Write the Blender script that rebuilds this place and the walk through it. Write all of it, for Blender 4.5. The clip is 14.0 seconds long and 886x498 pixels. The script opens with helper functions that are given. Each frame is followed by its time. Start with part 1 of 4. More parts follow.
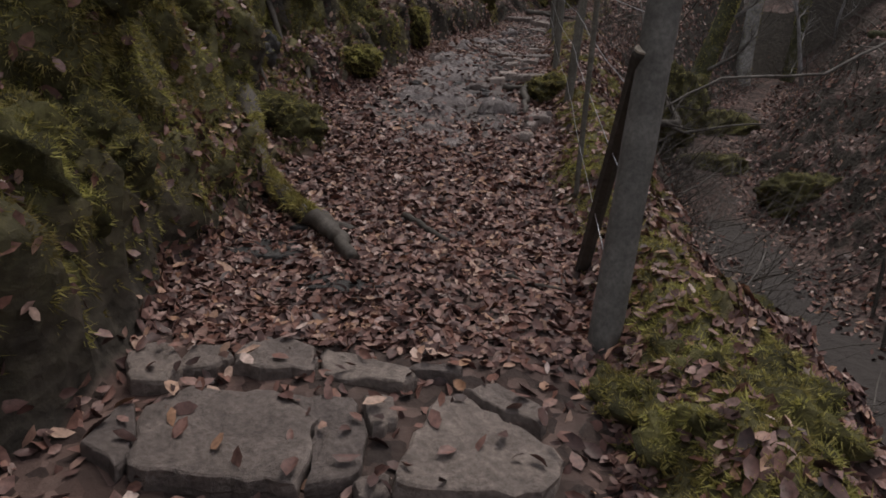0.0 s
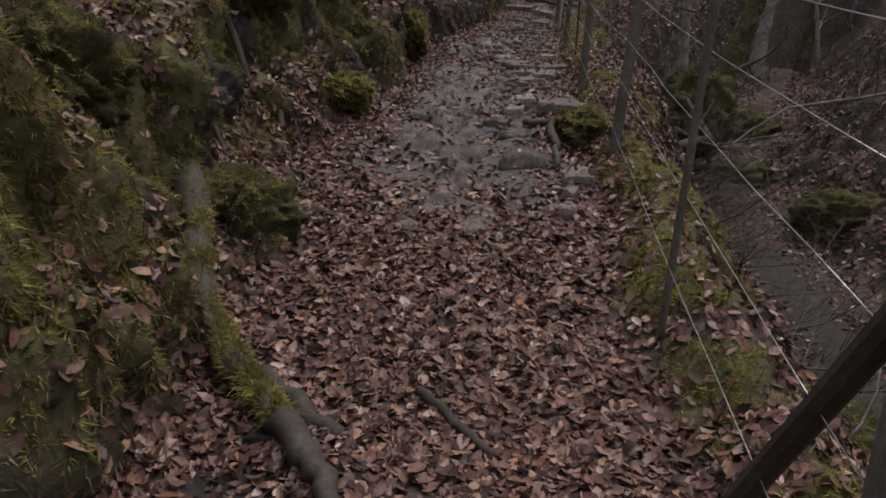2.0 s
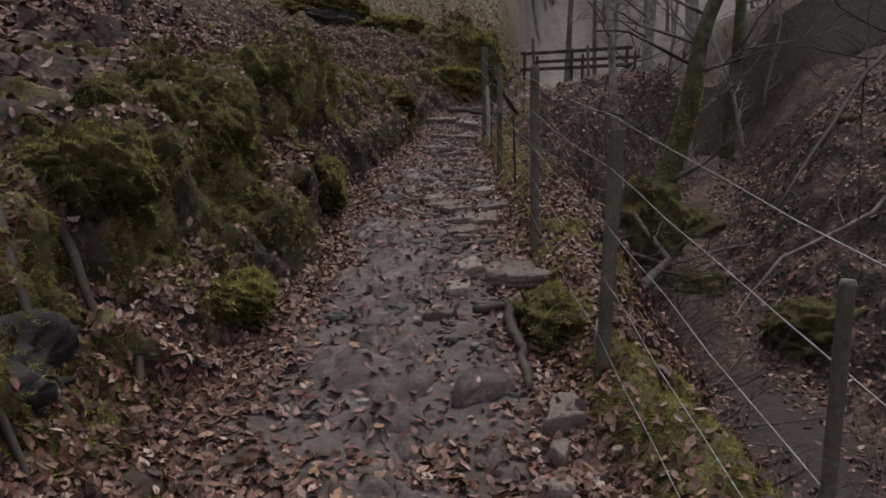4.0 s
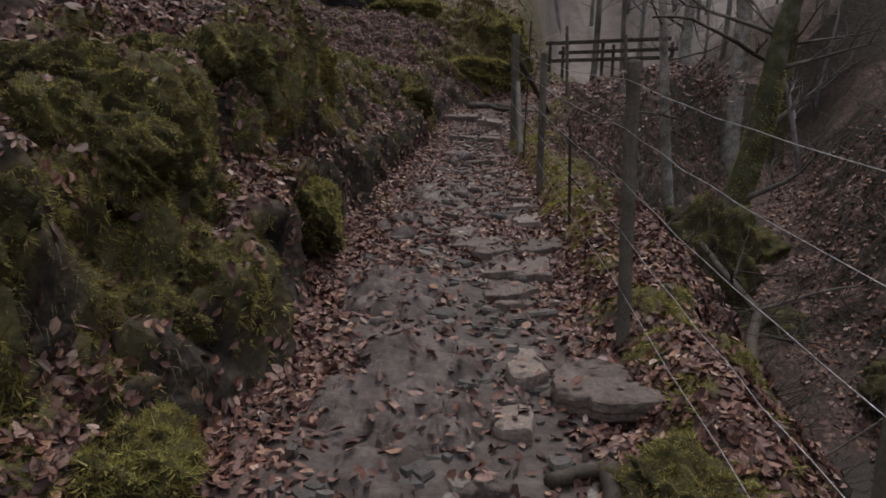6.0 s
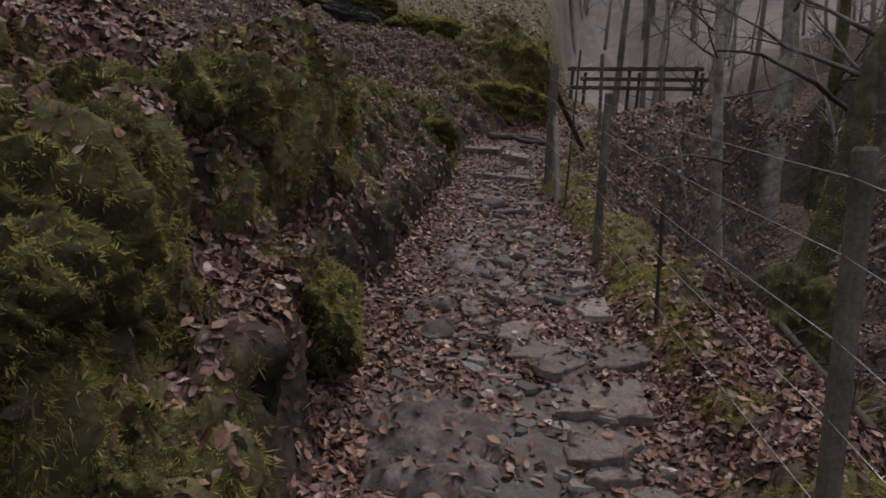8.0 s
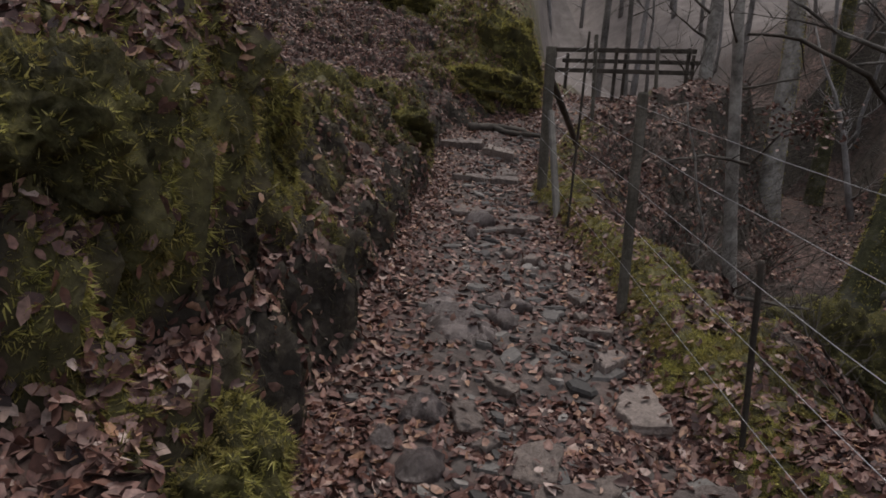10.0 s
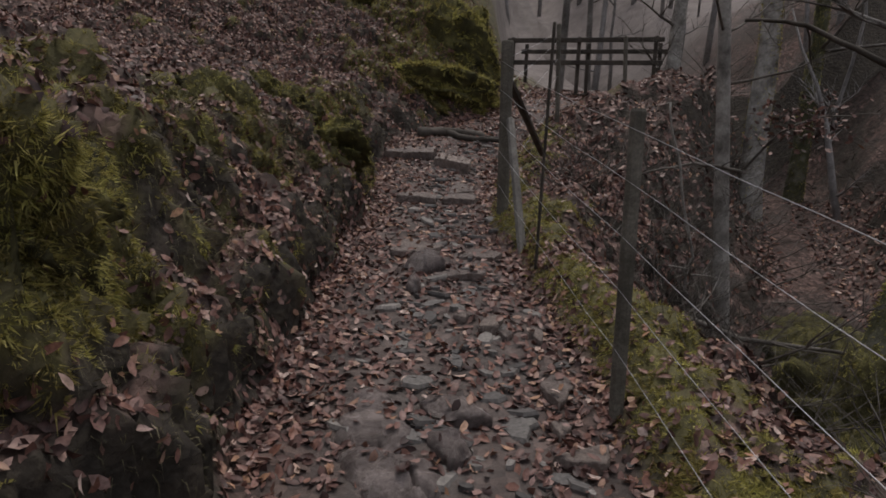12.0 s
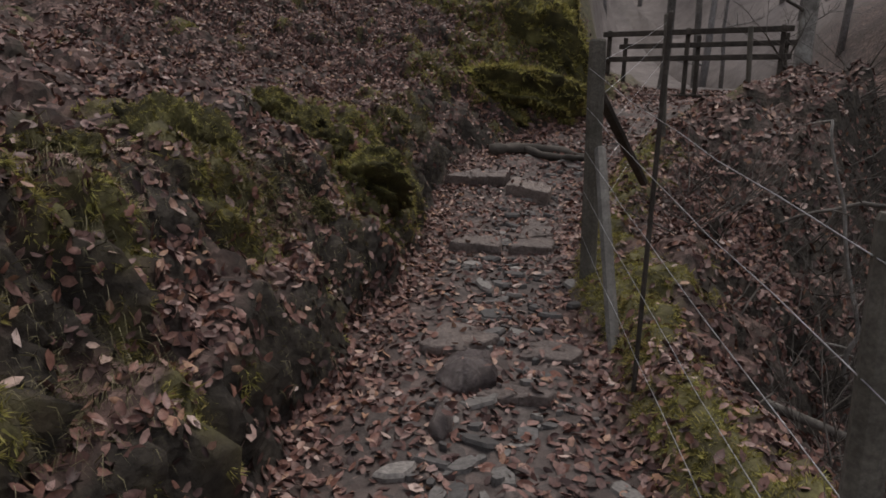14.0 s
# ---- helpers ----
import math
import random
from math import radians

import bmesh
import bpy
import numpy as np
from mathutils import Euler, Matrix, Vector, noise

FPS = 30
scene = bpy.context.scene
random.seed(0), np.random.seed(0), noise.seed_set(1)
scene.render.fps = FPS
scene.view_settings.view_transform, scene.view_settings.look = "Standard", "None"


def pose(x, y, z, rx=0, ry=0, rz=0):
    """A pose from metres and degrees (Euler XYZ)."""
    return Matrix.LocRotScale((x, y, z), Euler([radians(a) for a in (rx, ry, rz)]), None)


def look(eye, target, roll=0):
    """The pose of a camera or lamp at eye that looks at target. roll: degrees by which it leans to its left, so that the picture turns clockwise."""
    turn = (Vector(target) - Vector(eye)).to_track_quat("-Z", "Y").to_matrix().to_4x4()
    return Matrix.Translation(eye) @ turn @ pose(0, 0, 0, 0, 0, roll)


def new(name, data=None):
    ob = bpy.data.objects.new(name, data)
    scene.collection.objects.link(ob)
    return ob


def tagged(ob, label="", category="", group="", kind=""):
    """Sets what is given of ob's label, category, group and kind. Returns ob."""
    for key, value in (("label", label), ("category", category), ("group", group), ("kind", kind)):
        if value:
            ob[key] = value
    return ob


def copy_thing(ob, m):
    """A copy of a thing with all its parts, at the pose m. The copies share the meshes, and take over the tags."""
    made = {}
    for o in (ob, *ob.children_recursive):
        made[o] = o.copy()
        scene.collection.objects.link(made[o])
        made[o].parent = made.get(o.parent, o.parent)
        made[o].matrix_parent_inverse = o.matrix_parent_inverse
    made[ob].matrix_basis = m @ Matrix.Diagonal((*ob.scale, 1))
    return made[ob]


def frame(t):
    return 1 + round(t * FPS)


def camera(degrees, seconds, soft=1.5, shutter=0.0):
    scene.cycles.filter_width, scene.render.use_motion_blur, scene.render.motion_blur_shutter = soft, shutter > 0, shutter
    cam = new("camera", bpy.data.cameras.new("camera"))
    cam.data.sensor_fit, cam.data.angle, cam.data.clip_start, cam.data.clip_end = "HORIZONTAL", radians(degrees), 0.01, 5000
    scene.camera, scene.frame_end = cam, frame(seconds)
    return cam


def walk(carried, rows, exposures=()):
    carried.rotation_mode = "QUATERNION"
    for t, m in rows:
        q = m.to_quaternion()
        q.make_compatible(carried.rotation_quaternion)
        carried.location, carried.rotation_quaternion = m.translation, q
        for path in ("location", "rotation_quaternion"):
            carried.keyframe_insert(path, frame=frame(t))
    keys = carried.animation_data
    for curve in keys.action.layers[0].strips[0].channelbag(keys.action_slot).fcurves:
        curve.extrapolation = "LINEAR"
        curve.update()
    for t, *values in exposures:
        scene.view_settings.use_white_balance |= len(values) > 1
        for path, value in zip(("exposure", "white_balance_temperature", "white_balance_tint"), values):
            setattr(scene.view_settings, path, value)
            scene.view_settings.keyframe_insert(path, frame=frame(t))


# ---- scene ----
cam = camera(65.9, 14.0, soft=1.7)
ROWS = [
    (0, 0.001, -0, 1.051, 76.03, -4.6, -0.02),
    (0.5, -0.089, 0.298, 1.139, 75.48, -4.38, -1.88),
    (1, -0.131, 0.559, 1.198, 75.18, -4.31, -5.65),
    (1.5, -0.123, 0.909, 1.289, 74.43, -3.98, -0.92),
    (2, -0.169, 1.19, 1.429, 74.08, -4.47, -1.14),
    (2.5, -0.196, 1.398, 1.584, 75.16, -4.41, -4.57),
    (3, -0.148, 1.737, 1.682, 80.2, -2.81, -8.22),
    (3.5, -0.121, 1.994, 1.814, 80.27, -1.56, -8.93),
    (4, -0.118, 2.362, 1.883, 81.67, -0.29, -7.32),
    (6.5, -0.062, 4.275, 2.126, 80.65, -1.98, -5.98),
    (7, -0.113, 4.529, 2.176, 81.7, -2.09, -5.05),
    (7.5, -0.217, 4.835, 2.263, 82.11, -2.85, -5.63),
    (10, -0.137, 6.453, 2.548, 80.29, -3.94, -8.97),
    (10.5, -0.09, 6.735, 2.607, 80.35, -3.75, -9.76),
    (11, -0.025, 7.103, 2.636, 80.33, -3.81, -11.08),
    (11.5, 0.061, 7.335, 2.692, 80.03, -3.87, -12.89),
    (12, 0.234, 7.597, 2.74, 79.77, -2.25, -12.09),
    (12.5, 0.341, 7.805, 2.78, 79.15, -1.99, -7.86),
    (13, 0.461, 8.221, 2.808, 79.06, -1.42, -5.25),
    (13.5, 0.585, 8.587, 2.841, 79.18, -1.15, -5.2),
    (14, 0.708, 9.007, 2.957, 79.15, -1.58, -4.34),
]
walk(cam, [(r[0], pose(*r[1:])) for r in ROWS])

# ---------------------------------------------------------------- light
world = bpy.data.worlds.new("world")
scene.world = world
world.use_nodes = True
wn = world.node_tree.nodes
sky = wn.new("ShaderNodeTexSky")
sky.sky_type = "NISHITA"
sky.sun_disc = False
sky.sun_elevation = radians(70)
sky.sun_rotation = radians(35)
sky.dust_density = 4.0
sky.air_density = 1.0
soften = wn.new("ShaderNodeMix")
soften.data_type = "RGBA"
soften.inputs["Factor"].default_value = 0.75
soften.inputs["B"].default_value = (5.0, 4.95, 5.25, 1)
world.node_tree.links.new(sky.outputs["Color"], soften.inputs["A"])
world.node_tree.links.new(soften.outputs["Result"], wn["Background"].inputs["Color"])
wn["Background"].inputs["Strength"].default_value = 0.085
sun_data = bpy.data.lights.new("sun", "SUN")
sun_data.energy = 1.1
sun_data.angle = radians(25)
sun_data.color = (1.0, 0.93, 0.87)
sun = new("sun", sun_data)
sun.matrix_world = look((6, 9, 30), (0, 0, 0))
scene.view_settings.exposure = 0.45

# ---------------------------------------------------------------- noise and shape of the land
LAT = np.random.RandomState(7).rand(256, 256)


def vnoise(x, y, seed=0):
    """Smooth lattice noise, 0 to 1."""
    x = np.asarray(x, float) + seed * 17.13
    y = np.asarray(y, float) + seed * 31.77
    i, j = np.floor(x).astype(int), np.floor(y).astype(int)
    u, v = x - i, y - j
    u, v = u * u * u * (u * (u * 6 - 15) + 10), v * v * v * (v * (v * 6 - 15) + 10)
    a, b = LAT[i % 256, j % 256], LAT[(i + 1) % 256, j % 256]
    c, d = LAT[i % 256, (j + 1) % 256], LAT[(i + 1) % 256, (j + 1) % 256]
    return (a * (1 - u) + b * u) * (1 - v) + (c * (1 - u) + d * u) * v


def fbm(x, y, seed=0, octaves=4):
    total, amp, s = 0.0, 0.5, 0.0
    for k in range(octaves):
        total = total + amp * vnoise(x * 2 ** k, y * 2 ** k, seed + k)
        s += amp
        amp *= 0.5
    return total / s


def smooth(a, b, x):
    t = np.clip((x - a) / (b - a), 0, 1)
    return t * t * (3 - 2 * t)


# y, left edge, right edge, floor, foot width, foot rise, bank width, bank rise
PLAN = np.array([
    (-6.0, -0.8, 0.5, 0.00, 0.2, 0.45, 0.6, 1.1),
    (1.0, -0.8, 0.5, 0.12, 0.2, 0.50, 0.6, 1.1),
    (2.0, -0.78, 0.52, 0.27, 0.2, 0.50, 0.55, 1.05),
    (3.0, -0.74, 0.60, 0.39, 0.28, 0.35, 0.6, 0.95),
    (4.0, -0.74, 0.66, 0.59, 0.4, 0.14, 0.85, 0.70),
    (5.0, -0.82, 0.75, 0.82, 0.4, 0.22, 0.85, 0.75),
    (6.0, -0.70, 0.90, 1.02, 0.30, 0.36, 0.72, 0.95),
    (7.0, -0.42, 1.02, 1.15, 0.24, 0.48, 0.72, 1.05),
    (7.8, -0.26, 1.13, 1.29, 0.22, 0.56, 0.72, 1.08),
    (8.7, -0.16, 1.25, 1.43, 0.24, 0.58, 0.56, 1.28),
    (10.0, 0.03, 1.42, 1.60, 0.30, 0.40, 0.80, 1.10),
    (11.5, 0.38, 1.60, 1.79, 0.28, 0.46, 0.86, 0.94),
    (13.0, 0.78, 1.82, 1.98, 0.32, 0.45, 0.85, 0.85)])
PLAN_FAR = np.array([
    (14.0, 1.0, 2.05, 2.08, 0.3, 0.50, 0.70, 0.90),
    (15.0, 1.05, 2.45, 2.24, 0.15, 0.40, 0.40, 0.75),
    (16.0, 1.50, 3.10, 2.56, 0.3, 0.30, 0.8, 0.62),
    (17.2, 2.70, 4.30, 2.90, 0.4, 0.25, 1.0, 0.55),
    (18.5, 3.70, 5.60, 3.20, 0.6, 0.20, 1.8, 0.8),
    (20.0, 4.6, 7.0, 3.35, 0.6, 0.20, 2.0, 0.8),
    (26.0, 7.0, 10.0, 3.9, 0.6, 0.2, 2.0, 0.8)])
PLAN = np.concatenate([PLAN, PLAN_FAR])
# y, gully middle, gully bottom, width of the verge
GULLY = np.array([(-8, 3.0, -1.5, 0.3), (2, 3.1, -1.0, 0.3), (6, 3.5, -0.85, 0.35), (9, 3.9, -0.5, 0.75),
                  (12, 4.5, 0.2, 0.35), (14, 6.0, 0.9, 1.2), (15, 6.6, 1.1, 2.0), (18, 8.4, 1.7, 2.0), (22, 8.6, 1.9, 0.8), (40, 12.0, 3.0, 1.0)])


def plan_at(y, k):
    return np.interp(y, PLAN[:, 0], PLAN[:, k])


def edges(y):
    wob = 0.22 * (vnoise(y * 1.3, 0.3, 3) - 0.5) + 0.20 * (vnoise(y * 3.6, 0.7, 5) - 0.5)
    return plan_at(y, 1) + wob, plan_at(y, 2) + 0.2 * (vnoise(y * 1.7, 9.3, 4) - 0.5)


def land(x, y, detail=True):
    """Height of the ground."""
    x, y = np.asarray(x, float), np.asarray(y, float)
    xl, xr = edges(y)
    zf = plan_at(y, 3)
    a1, r1, a2, r2 = (plan_at(y, k) for k in (4, 5, 6, 7))
    d = np.maximum(xl - x, 0)
    lumps = fbm(x * 1.9, y * 1.9, 11, 3)
    d = np.maximum(d + smooth(0.0, 0.25, d) * (0.05 + 0.30 * (fbm(x * 2.8, y * 2.8, 15, 3) - 0.5)), 0)
    bank = r1 * smooth(0, 1, d / a1) + (r2 - r1) * smooth(np.interp(y, [4, 6, 8, 9], [0.1, 0.4, 0.4, 0.1]), 1, (d - a1) / (a2 - a1))
    far = np.maximum(d - a2, 0)
    climb = np.interp(y, [2, 4, 6, 8.5, 11, 16, 20], [0.45, 0.4, 0.2, 0.2, 0.30, 0.06, 0.06])
    bank = bank + climb * far + 0.02 * np.minimum(far, 30) ** 1.7 
    ledge = (np.floor(lumps * 5) + smooth(0.2, 0.8, lumps * 5 % 1)) / 5
    bank = bank + smooth(0.05, 0.5, d) * (0.30 * (ledge - 0.5) + 0.22 * (fbm(x * 4.5, y * 4.5, 21, 3) - 0.5))
    # the verge, the drop into the gully and its far side
    gm, gb, wv = (np.interp(y, GULLY[:, 0], GULLY[:, k]) for k in (1, 2, 3))
    e = np.maximum(x - xr, 0)
    top = zf + 0.19 * smooth(0, 0.28, e) + 0.10 * (fbm(x * 4, y * 4, 31, 3) - 0.5) * smooth(0, 0.2, e)
    top = top + 0.32 * smooth(14.2, 16.2, y) * (1 - smooth(18.3, 19.3, y)) * smooth(0, 0.7, e)
    drop = smooth(xr + wv, gm - 0.45, x)
    steep = drop * 0.6 + 0.4 * drop ** 0.5
    right = top * (1 - steep) + gb * steep
    rise = np.maximum(x - gm - 0.55, 0)
    right = right + 1.7 * smooth(0, 2.6, rise) + 0.22 * rise + 0.007 * np.minimum(rise, 40) ** 1.9
    right = right + smooth(0.3, 1.0, e) * (1 - smooth(gm - 0.8, gm - 0.3, x) * (1 - smooth(gm + 0.5, gm + 1.1, x))) * (0.55 * (lumps - 0.5) + 0.3 * (fbm(x * 4.5, y * 4.5, 23, 3) - 0.5))
    z = np.where(x > xr, right, zf + bank)
    z = z + 0.34 * np.maximum(y - 26, 0) * smooth(26, 40, y)
    # the wooded hill that closes the view above the bend, with a rocky nose at its end
    shoulder = smooth(3.7, 2.5, x - 0.3 * (y - 18))
    z = z + shoulder * (0.17 * np.clip(y - 17.3, 0, 25) + 0.20 * np.clip(y - 22, 0, 25))
    z = z + 0.75 * np.exp(-((x - 2.35) / 0.75) ** 2 - ((y - 18.5) / 0.8) ** 2) + 0.5 * np.exp(-((x - 0.6) / 1.1) ** 2 - ((y - 21.5) / 0.7) ** 2)
    if detail:
        on = smooth(-0.05, 0.2, x - xl) * smooth(-0.05, 0.2, xr - x)
        z = z + on * (0.05 * (fbm(x * 3, y * 3, 41, 3) - 0.5) + 0.03 * (fbm(x * 9, y * 9, 44, 2) - 0.5))
        z = z + (1 - on) * 0.06 * (fbm(x * 11, y * 11, 47, 2) - 0.5)
    return z


def overhang(x, y):
    """How far the lip of the left bank leans out over its foot."""
    d = edges(y)[0] - x
    rel = d / plan_at(y, 6)
    reach = np.interp(y, [0.5, 2.6, 3.2, 7.6, 8.1, 9.1, 9.8, 14.5, 15.5], [0.24, 0.24, 0.06, 0.06, 0.24, 0.24, 0.16, 0.16, 0.0])
    return reach * smooth(0.3, 0.9, rel) * (1 - smooth(1.1, 2.4, rel)) * smooth(0.36, 0.66, fbm(x * 0.7, y * 1.9, 53, 3))


def moss_at(x, y, flat):
    """How mossy the ground is, 0 to 1, where its normal's z is flat."""
    xl, xr = edges(y)
    d, e = xl - x, x - xr
    n = fbm(x * 1.9, y * 1.9, 61, 3) * 0.55 + fbm(x * 6, y * 6, 64, 3) * 0.45
    lip = smooth(0.45, 0.8, d / plan_at(y, 6)) * (1 - smooth(1.3, 2.2, d / plan_at(y, 6)))
    nose = np.exp(-((x - 2.35) / 0.95) ** 2 - ((y - 18.3) / 1.1) ** 2) + smooth(20.3, 21.2, y)
    left = smooth(0.03, 0.2, d) * smooth(0.49, 0.57, n + 0.09 * (1 - flat) + 0.09 * lip - 0.15 * np.clip(d - 0.7, 0, 1) * (y < 19) - 0.035 * smooth(4.5, 5.5, y) + 0.24 * (1 - smooth(2.8, 4.2, y)) + 0.22 * np.minimum(nose, 1))
    right = smooth(0.02, 0.15, e) * smooth(0.46, 0.56, n + 0.135 - 0.6 * np.maximum(e - 0.28, 0)) * smooth(0.35, 0.6, flat)
    return np.clip(left + right, 0, 1) * (1 - smooth(10, 16, np.abs(x)))


def rocky_at(x, y):
    """Bare trodden rock along the middle of the path, 0 to 1."""
    xl, xr = edges(y)
    mid = xl + (xr - xl) * 0.56
    across = 1 - smooth(0.22, 0.6, np.abs(x - mid) / (xr - xl))
    along = smooth(4.1, 4.9, y) * (1 - 0.35 * smooth(8.4, 9.4, y))
    return across * along * smooth(0.25, 0.55, fbm(x * 2.2, y * 2.2, 71, 3) + 0.12)


# ---------------------------------------------------------------- materials
def node_mat(name, rough=0.9):
    m = bpy.data.materials.new(name)
    m.use_nodes = True
    b = m.node_tree.nodes["Principled BSDF"]
    b.inputs["Roughness"].default_value = rough
    b.inputs["Specular IOR Level"].default_value = 0.3
    return m, m.node_tree.nodes, m.node_tree.links, b


def ramp(nodes, links, source, stops):
    r = nodes.new("ShaderNodeValToRGB")
    el = r.color_ramp.elements
    while len(el) < len(stops):
        el.new(0.5)
    for e, (p, c) in zip(el, stops):
        e.position, e.color = p, (*c, 1)
    links.new(source, r.inputs["Fac"])
    return r.outputs["Color"]


def noise_tex(nodes, links, scale, detail=6, rough=0.6, coords="Object", distort=0.0):
    tc = nodes.new("ShaderNodeTexCoord")
    n = nodes.new("ShaderNodeTexNoise")
    n.inputs["Scale"].default_value = scale
    n.inputs["Detail"].default_value = detail
    n.inputs["Roughness"].default_value = rough
    n.inputs["Distortion"].default_value = distort
    links.new(tc.outputs[coords], n.inputs["Vector"])
    return n.outputs["Fac"]


def blend(nodes, links, fac, a, b, mode="MIX"):
    m = nodes.new("ShaderNodeMix")
    m.data_type, m.blend_type = "RGBA", mode
    for sock, v in (("Factor", fac), ("A", a), ("B", b)):
        if isinstance(v, (int, float)):
            m.inputs[sock].default_value = v
        elif isinstance(v, tuple):
            m.inputs[sock].default_value = (*v, 1)
        else:
            links.new(v, m.inputs[sock])
    return m.outputs["Result"]


def bump(nodes, links, b, source, strength, distance=0.02):
    n = nodes.new("ShaderNodeBump")
    n.inputs["Strength"].default_value = strength
    n.inputs["Distance"].default_value = distance
    links.new(source, n.inputs["Height"])
    links.new(n.outputs["Normal"], b.inputs["Normal"])


def two_scale(name, dark, mid, light, big, fine, rough, strength, distance=0.02):
    m, n, l, b = node_mat(name, rough)
    base = ramp(n, l, noise_tex(n, l, big), [(0.3, dark), (0.52, mid), (0.72, light)])
    grain = noise_tex(n, l, fine, 8, 0.7)
    g = ramp(n, l, grain, [(0.25, (0.45, 0.45, 0.45)), (0.7, (1.15, 1.15, 1.15))])
    l.new(blend(n, l, 1.0, base, g, "MULTIPLY"), b.inputs["Base Color"])
    bump(n, l, b, grain, strength, distance)
    return m


def island_mat(name, stops, rough=0.75, mottle=0.5, patches=()):
    """Every loose piece of one mesh takes its own shade, over wider patches of old and young growth."""
    m, n, l, b = node_mat(name, rough)
    geo = n.new("ShaderNodeNewGeometry")
    base = ramp(n, l, geo.outputs["Random Per Island"], stops)
    g = ramp(n, l, noise_tex(n, l, 60, 3), [(0.3, (1 - mottle,) * 3), (0.7, (1.1,) * 3)])
    base = blend(n, l, 1.0, base, g, "MULTIPLY")
    for scale, low, high in patches:
        base = blend(n, l, 1.0, base, ramp(n, l, noise_tex(n, l, scale, 5, 0.6), [(0.36, low), (0.6, high)]), "MULTIPLY")
    l.new(base, b.inputs["Base Color"])
    return m


LEAF = island_mat("dead_beech_leaf", [(0.0, (0.050, 0.030, 0.028)), (0.25, (0.120, 0.064, 0.055)), (0.5, (0.205, 0.112, 0.094)), (0.68, (0.25, 0.118, 0.085)),
                                      (0.84, (0.34, 0.225, 0.20)), (0.94, (0.42, 0.235, 0.14)), (1.0, (0.60, 0.47, 0.42))], 0.5)
MOSS = island_mat("moss_frond", [(0.0, (0.16, 0.150, 0.060)), (0.4, (0.34, 0.325, 0.122)), (0.8, (0.52, 0.49, 0.18)), (1.0, (0.60, 0.545, 0.26))], 0.9, 0.35,
                  [(3.2, (0.72, 0.64, 0.62), (1.15, 1.15, 1.04)), (13, (0.66, 0.62, 0.60), (1.15, 1.15, 1.07))])
# light passes through the thin shoots
_n, _l = MOSS.node_tree.nodes, MOSS.node_tree.links
_thin, _both = _n.new("ShaderNodeBsdfTranslucent"), _n.new("ShaderNodeMixShader")
_both.inputs["Fac"].default_value = 0.4
_l.new(_n["Principled BSDF"].inputs["Base Color"].links[0].from_socket, _thin.inputs["Color"])
_l.new(_n["Principled BSDF"].outputs["BSDF"], _both.inputs[1])
_l.new(_thin.outputs["BSDF"], _both.inputs[2])
_l.new(_both.outputs["Shader"], _n["Material Output"].inputs["Surface"])
GRASS = island_mat("dry_grass_blade", [(0.0, (0.04, 0.036, 0.018)), (0.5, (0.13, 0.114, 0.055)), (0.85, (0.24, 0.21, 0.115)), (1.0, (0.36, 0.31, 0.20))], 0.8, 0.3)
def stone_mat(name, dark, mid, light, rough, dirt=0.55):
    """Broken stone: mottled, with bedding streaks and trodden soil in patches."""
    m, n, l, b = node_mat(name, rough)
    base = ramp(n, l, noise_tex(n, l, 7, 8, 0.65), [(0.28, dark), (0.5, mid), (0.74, light)])
    grain = noise_tex(n, l, 55, 8, 0.72)
    base = blend(n, l, 1.0, base, ramp(n, l, grain, [(0.25, (0.5, 0.5, 0.5)), (0.7, (1.15, 1.15, 1.15))]), "MULTIPLY")
    info = n.new("ShaderNodeObjectInfo")
    base = blend(n, l, 1.0, base, ramp(n, l, info.outputs["Random"], [(0.0, (0.72, 0.70, 0.70)), (1.0, (1.18, 1.15, 1.10))]), "MULTIPLY")
    soil_ = ramp(n, l, noise_tex(n, l, 4.5, 9, 0.7), [(0.50, (0, 0, 0)), (0.64, (dirt, dirt, dirt))])
    l.new(blend(n, l, soil_, base, (0.055, 0.043, 0.038)), b.inputs["Base Color"])
    bump(n, l, b, blend(n, l, 0.4, grain, noise_tex(n, l, 14, 8, 0.7, distort=0.8)), 1.0, 0.02)
    return m


STONE = stone_mat("trodden_stone", (0.115, 0.095, 0.087), (0.22, 0.184, 0.168), (0.36, 0.305, 0.275), 0.6, 0.4)
PALE_STONE = stone_mat("pale_loose_stone", (0.20, 0.168, 0.152), (0.34, 0.288, 0.264), (0.48, 0.41, 0.375), 0.65, 0.25)
WET_ROCK = stone_mat("damp_bedrock", (0.055, 0.045, 0.044), (0.155, 0.130, 0.127), (0.31, 0.268, 0.262), 0.28, 0.45)
MOSSY_ROCK = two_scale("moss_covered_rock", (0.032, 0.029, 0.015), (0.11, 0.10, 0.040), (0.24, 0.22, 0.082), 5.0, 70, 0.95, 0.9, 0.03)
# shale colour, also used for the solid rock that paints a hollow's shade
DARK_ROCK = two_scale("dark_shale_and_hollow_shade", (0.018, 0.017, 0.016), (0.045, 0.042, 0.040), (0.085, 0.080, 0.075), 4.0, 30, 0.7, 0.7, 0.03)
POST_WOOD = two_scale("weathered_post_wood", (0.085, 0.078, 0.062), (0.155, 0.142, 0.118), (0.235, 0.218, 0.185), 5.0, 80, 0.8, 0.4, 0.004)
PALE_WOOD = two_scale("pale_sawn_wood", (0.095, 0.088, 0.080), (0.165, 0.155, 0.140), (0.26, 0.245, 0.222), 5.0, 60, 0.75, 0.3, 0.003)
